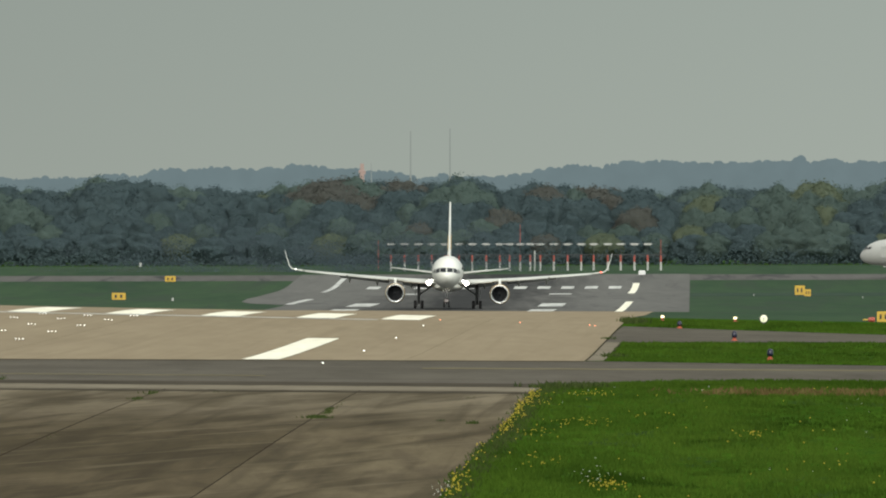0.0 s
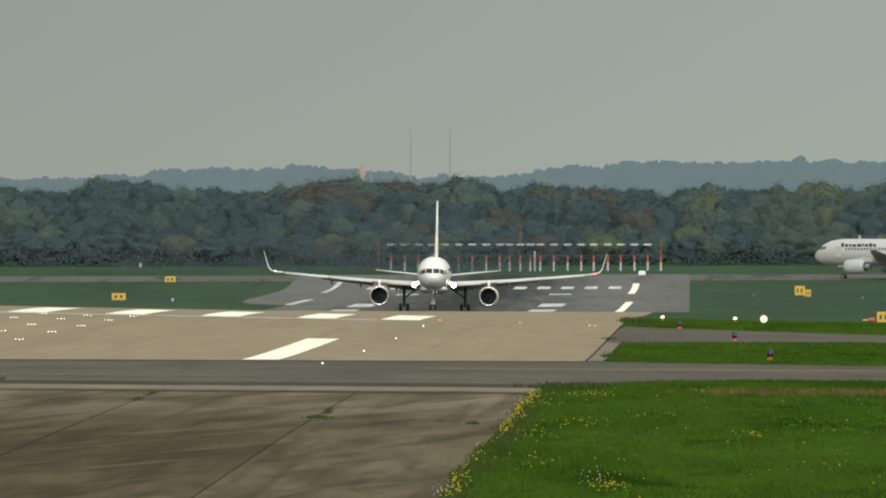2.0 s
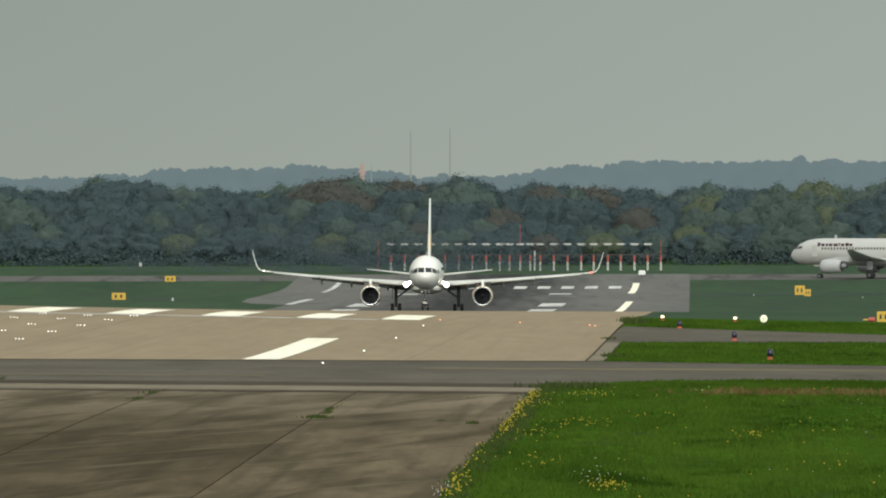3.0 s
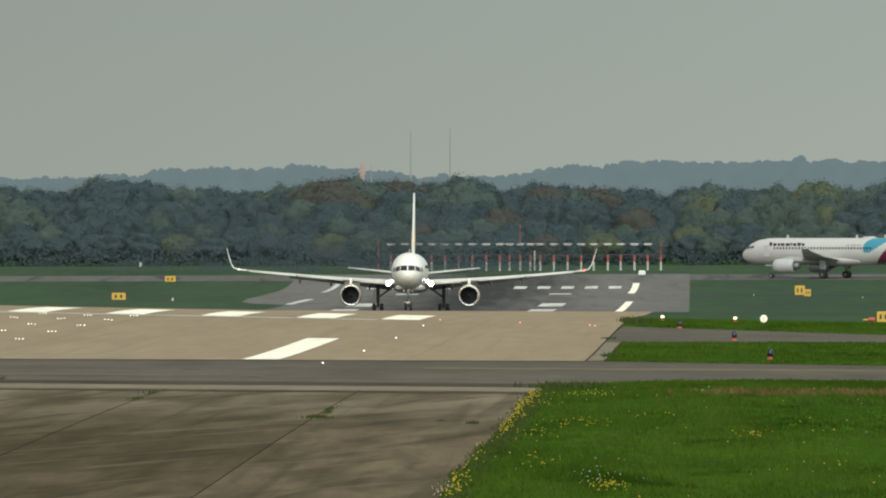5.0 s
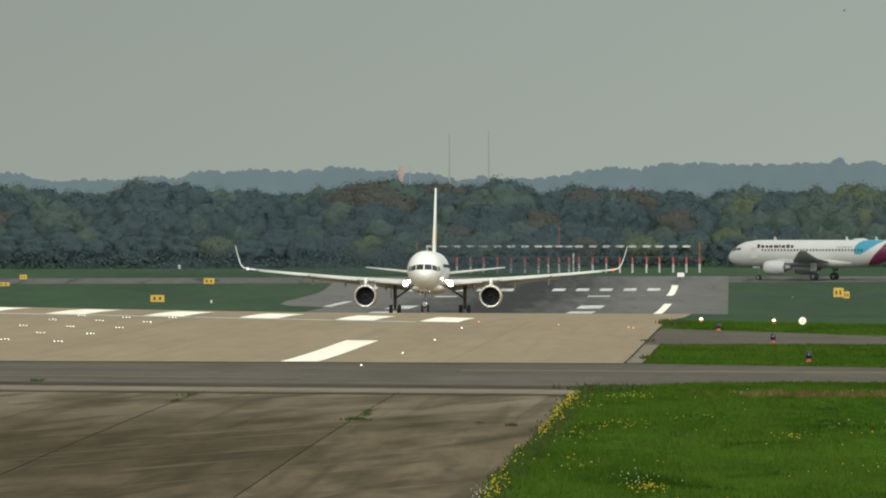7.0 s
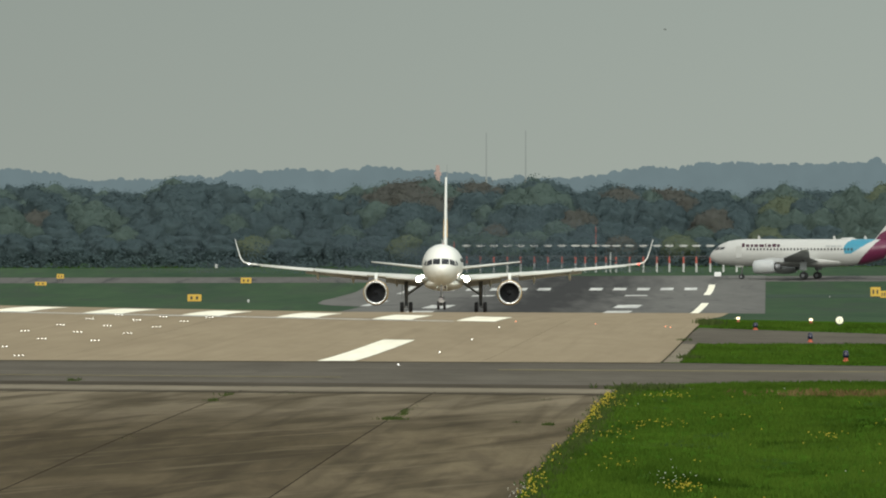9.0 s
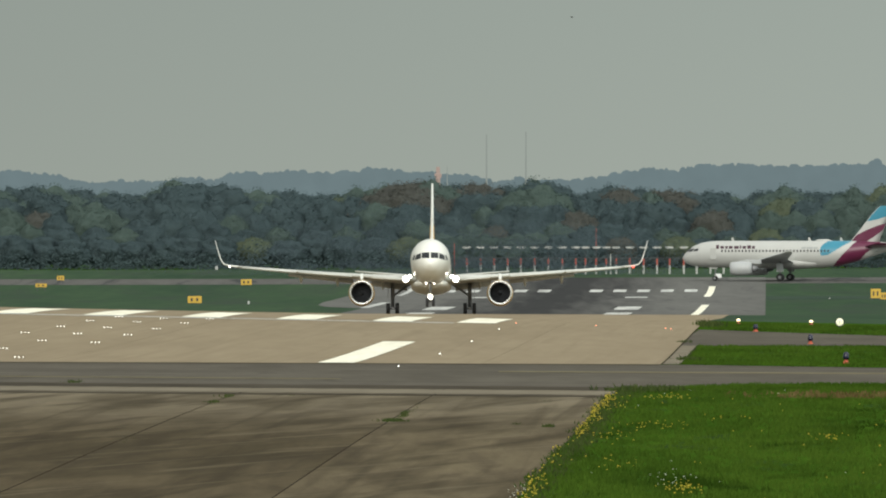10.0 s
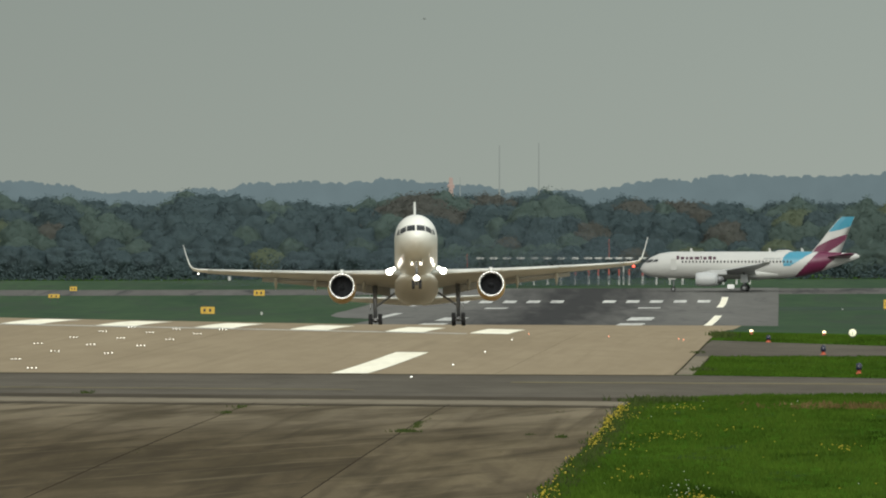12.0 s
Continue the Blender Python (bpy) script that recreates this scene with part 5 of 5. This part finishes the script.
def flowers(name, spots, material, r, label, seed):
    rs = np.random.RandomState(seed)
    verts, faces = [], []
    for x, d, h in spots:
        z, q = height(x, d) + h, r * rs.uniform(0.6, 1.2)
        i = len(verts)
        verts += [(x - q, d, z), (x, d - q, z + q * 0.4), (x + q, d, z), (x, d + q, z + q * 0.4), (x, d, z + q), (x, d, z - q * 0.7)]
        faces += [(i, i + 1, i + 4), (i + 1, i + 2, i + 4), (i + 2, i + 3, i + 4), (i + 3, i, i + 4), (i + 1, i, i + 5), (i + 2, i + 1, i + 5), (i + 3, i + 2, i + 5), (i, i + 3, i + 5)]
    return tagged(link(name, verts, faces, material), label, "flowers", kind="stuff")


yellow, white = [], []
for cx, cd, sx, sd, n in ((4.6, 735, 1.3, 6, 30), (5.6, 835, 1.2, 4, 34), (3.0, 700, 0.8, 8, 20), (4.6, 590, 0.5, 5, 55), (10.4, 700, 0.6, 5, 22), (7.8, 760, 1.0, 6, 8), (3.6, 800, 0.6, 5, 18), (2.6, 640, 0.8, 8, 16)):
    yellow += [(cx + rg.normal() * sx * 0.6, cd + rg.normal() * sd, rg.uniform(0.15, 0.24)) for k in range(n)]
for d in np.concatenate([570 + 40 * rg.rand(60), 700 + 150 * rg.rand(230), 610 + 90 * rg.rand(25)]):
    yellow.append((border(d) + abs(rg.normal()) * 0.22 + 0.05, d, rg.uniform(0.14, 0.30)))
yellow += [(border(d) + 18 * rg.rand(), d, rg.uniform(0.12, 0.2)) for d in 560 + 330 * rg.rand(55)]
white += [(border(d) + 20 * rg.rand(), d, rg.uniform(0.12, 0.2)) for d in 560 + 330 * rg.rand(30)]
white += [(4.6 + rg.normal() * 0.5, 600 + rg.normal() * 12, rg.uniform(0.15, 0.3)) for k in range(22)]
white += [(border(575) + rg.normal() * 0.15, 575 + rg.normal() * 6, rg.uniform(0.1, 0.3)) for k in range(25)]
flowers("yellow_flowers", yellow, M_yellow_flower, 0.029, "small yellow wild flowers in the grass", 31)
flowers("white_flowers", white, M_white_flower, 0.022, "small white wild flowers in the grass", 32)

tufts("edge_weeds", [(12.9 + abs(rg.normal()) * 0.8, 1500 + rg.normal() * 14, 0.8 + rg.rand()) for k in range(90)], M_weed, 0.26, 5, "brownish weeds at the runway's grass corner", 27)
# weeds in the joints and on the old concrete
for x, d, n, size, sx, sd in ((-4.50, 753, 90, 0.85, 0.18, 0.9), (-4.24, 774, 90, 0.65, 0.07, 6), (-3.95, 798, 26, 0.45, 0.05, 6), (-11.92, 814, 30, 0.8, 0.10, 3), (-11.64, 838, 26, 0.8, 0.1, 4), (1.05, 738, 36, 0.85, 0.04, 0.3), (-0.12, 746, 10, 0.6, 0.06, 0.8),
                             (-19.3, 906, 16, 0.9, 0.2, 2), (9.1, 1134, 40, 1.2, 0.4, 5), (10.3, 1290, 24, 1.0, 0.3, 6), (-13.0, 700, 14, 0.4, 0.08, 10), (-0.6, 700, 20, 0.35, 0.7, 2), (1.0, 828, 16, 0.5, 0.5, 3), (-9.0, 845, 8, 0.5, 0.3, 1)):
    tufts("weed_clump", [(x + rg.normal() * sx, d + rg.normal() * sd, size * rg.uniform(0.5, 1.1)) for k in range(n)], M_weed, 0.2, 5, "scruffy weeds growing from a concrete joint", int(d))


# ---------------- a bird crossing the sky ----------------
bird = thing("bird", 55, 1500, 20, "small dark bird gliding across the grey sky", "bird")
part("body", loft([ring(x, 0, 0, r, r, 8, "x") for x, r in ((-0.11, 0.005), (-0.08, 0.022), (0.0, 0.03), (0.08, 0.015), (0.14, 0.01))]), M_black, bird)
for side in (1, -1):
    part("wing", loft([[(x0, side * y, z), (x0 + c * 0.5, side * y, z + 0.012), (x0 + c, side * y, z), (x0 + c * 0.5, side * y, z - 0.004)] for y, x0, c, z in ((0.02, -0.05, 0.1, 0.01), (0.12, -0.06, 0.08, 0.05), (0.24, 0.0, 0.02, 0.03))]), M_black, bird)

# ---------------- what moves ----------------
def jet_place(t):
    return 2629.1 - 57.46 * t - 0.678 * t * t


def jet_pose(t):
    d = jet_place(t)
    x = centre(d) + float(np.interp(t, (0, 6, 9.5, 12), (0.0, 0.1, 0.0, 0.3)))
    z0, z1 = height(x, d), height(x - 0.26, d - 18.3)
    slope = math.degrees(math.atan2(z1 - z0, 18.3))
    pitch = float(np.interp(t, (0, 9.0, 9.5, 10.0, 10.5, 11.0, 11.5, 12.0), (0, 0, 0.5, 2.0, 3.5, 4.95, 6.4, 7.8)))
    roll = float(np.interp(t, (0, 1.5, 2.5, 5.5, 6.5, 9.5, 10.5, 12.0), (0.6, 0.65, 0.3, 0.15, 0.15, 0.0, 0.0, -1.0)))
    yaw = float(np.interp(t, (0, 5.0, 6.0, 7.0, 8.0, 9.5, 12.0), (-0.5, -0.8, -1.25, -1.42, -1.0, -0.15, 0.42)))
    return pose(x, d, z0 + 0.03 + leg_out(t), -(slope + pitch), roll, yaw)


def leg_out(t):
    """How far the gear legs stretch as the wings take the weight."""
    return float(np.interp(t, (0, 9.0, 9.5, 10.0, 10.5, 11.0, 11.5, 12.0), (0.25, 0.25, 0.16, 0.03, 0.13, 0.27, 0.46, 0.7)))


# the taxiing airliner turns as it goes: time, nose along x, heading away from the crossing line, distance
TAXI = [(0, 64.6, 31, 3207), (1.5, 59.4, 31, 3210.5), (2.5, 55.8, 31, 3212.5), (5.5, 44.5, 29, 3218.5), (6.5, 40.3, 27, 3220.5), (8.0, 34.0, 21, 3223.5), (9.5, 27.4, 15, 3226), (10.5, 23.3, 10, 3226.5), (12.0, 16.8, 3, 3227.5)]


def taxi_pose(t):
    nose, head, d = [float(np.interp(t, [q[0] for q in TAXI], [q[k] for q in TAXI])) for k in (1, 2, 3)]
    a = radians(head)
    x = nose * (d + 16.2 * math.sin(a)) / 3235 + 16.2 * math.cos(a)
    return pose(x, d, height(x, d) + 0.38, 0, 0, -head)


def motions():
    times = [k * 0.5 for k in range(25)]
    walk(airliner, [(t, jet_pose(t)) for t in times])
    for leg in jet_legs:
        walk(leg, [(t, pose(0, 0, -leg_out(t))) for t in times])
    for wing, side in jet_wings:
        root = Matrix.Translation((side * 1.9, 0, 3.0))
        flex = [(t, float(np.interp(t, (0, 9.0, 10.0, 12.0), (-0.25, 0.0, 0.3, 1.3)))) for t in times]
        walk(wing, [(t, root @ pose(0, 0, 0, 0, -side * f, 0) @ root.inverted()) for t, f in flex])
    for haze, x, d in hazes:
        walk(haze, [(0, pose(x - 2.0, d, height(x, d) + 0.2)), (12, pose(x + 5.0, d, height(x, d) + 0.2))])
    walk(bird, [(t, pose(x, 1500, z)) for t, x, z in ((0, 80.0, 31.0), (6.5, 30.0, 23.2), (9.0, 10.5, 21.2), (10.0, 3.8, 22.2), (10.5, 1.0, 22.4), (11.0, -2.1, 22.7), (12.0, -7.7, 22.85))])
    fine = [k * 0.1 for k in range(121)]
    walk(taxiing, [(t, taxi_pose(t)) for t in fine])
    rolled, last = [], None
    for t in fine:
        p = taxi_pose(t).translation
        rolled.append((t, (rolled[-1][1] if rolled else 0.0) + ((p - last).length if last else 0.0)))
        last = p
    for hub, x, y, r in taxiing_wheels:
        walk(hub, [(t, pose(x, y, r - 0.35) @ Matrix.Rotation(-far / r, 4, "Y")) for t, far in rolled])


motions()
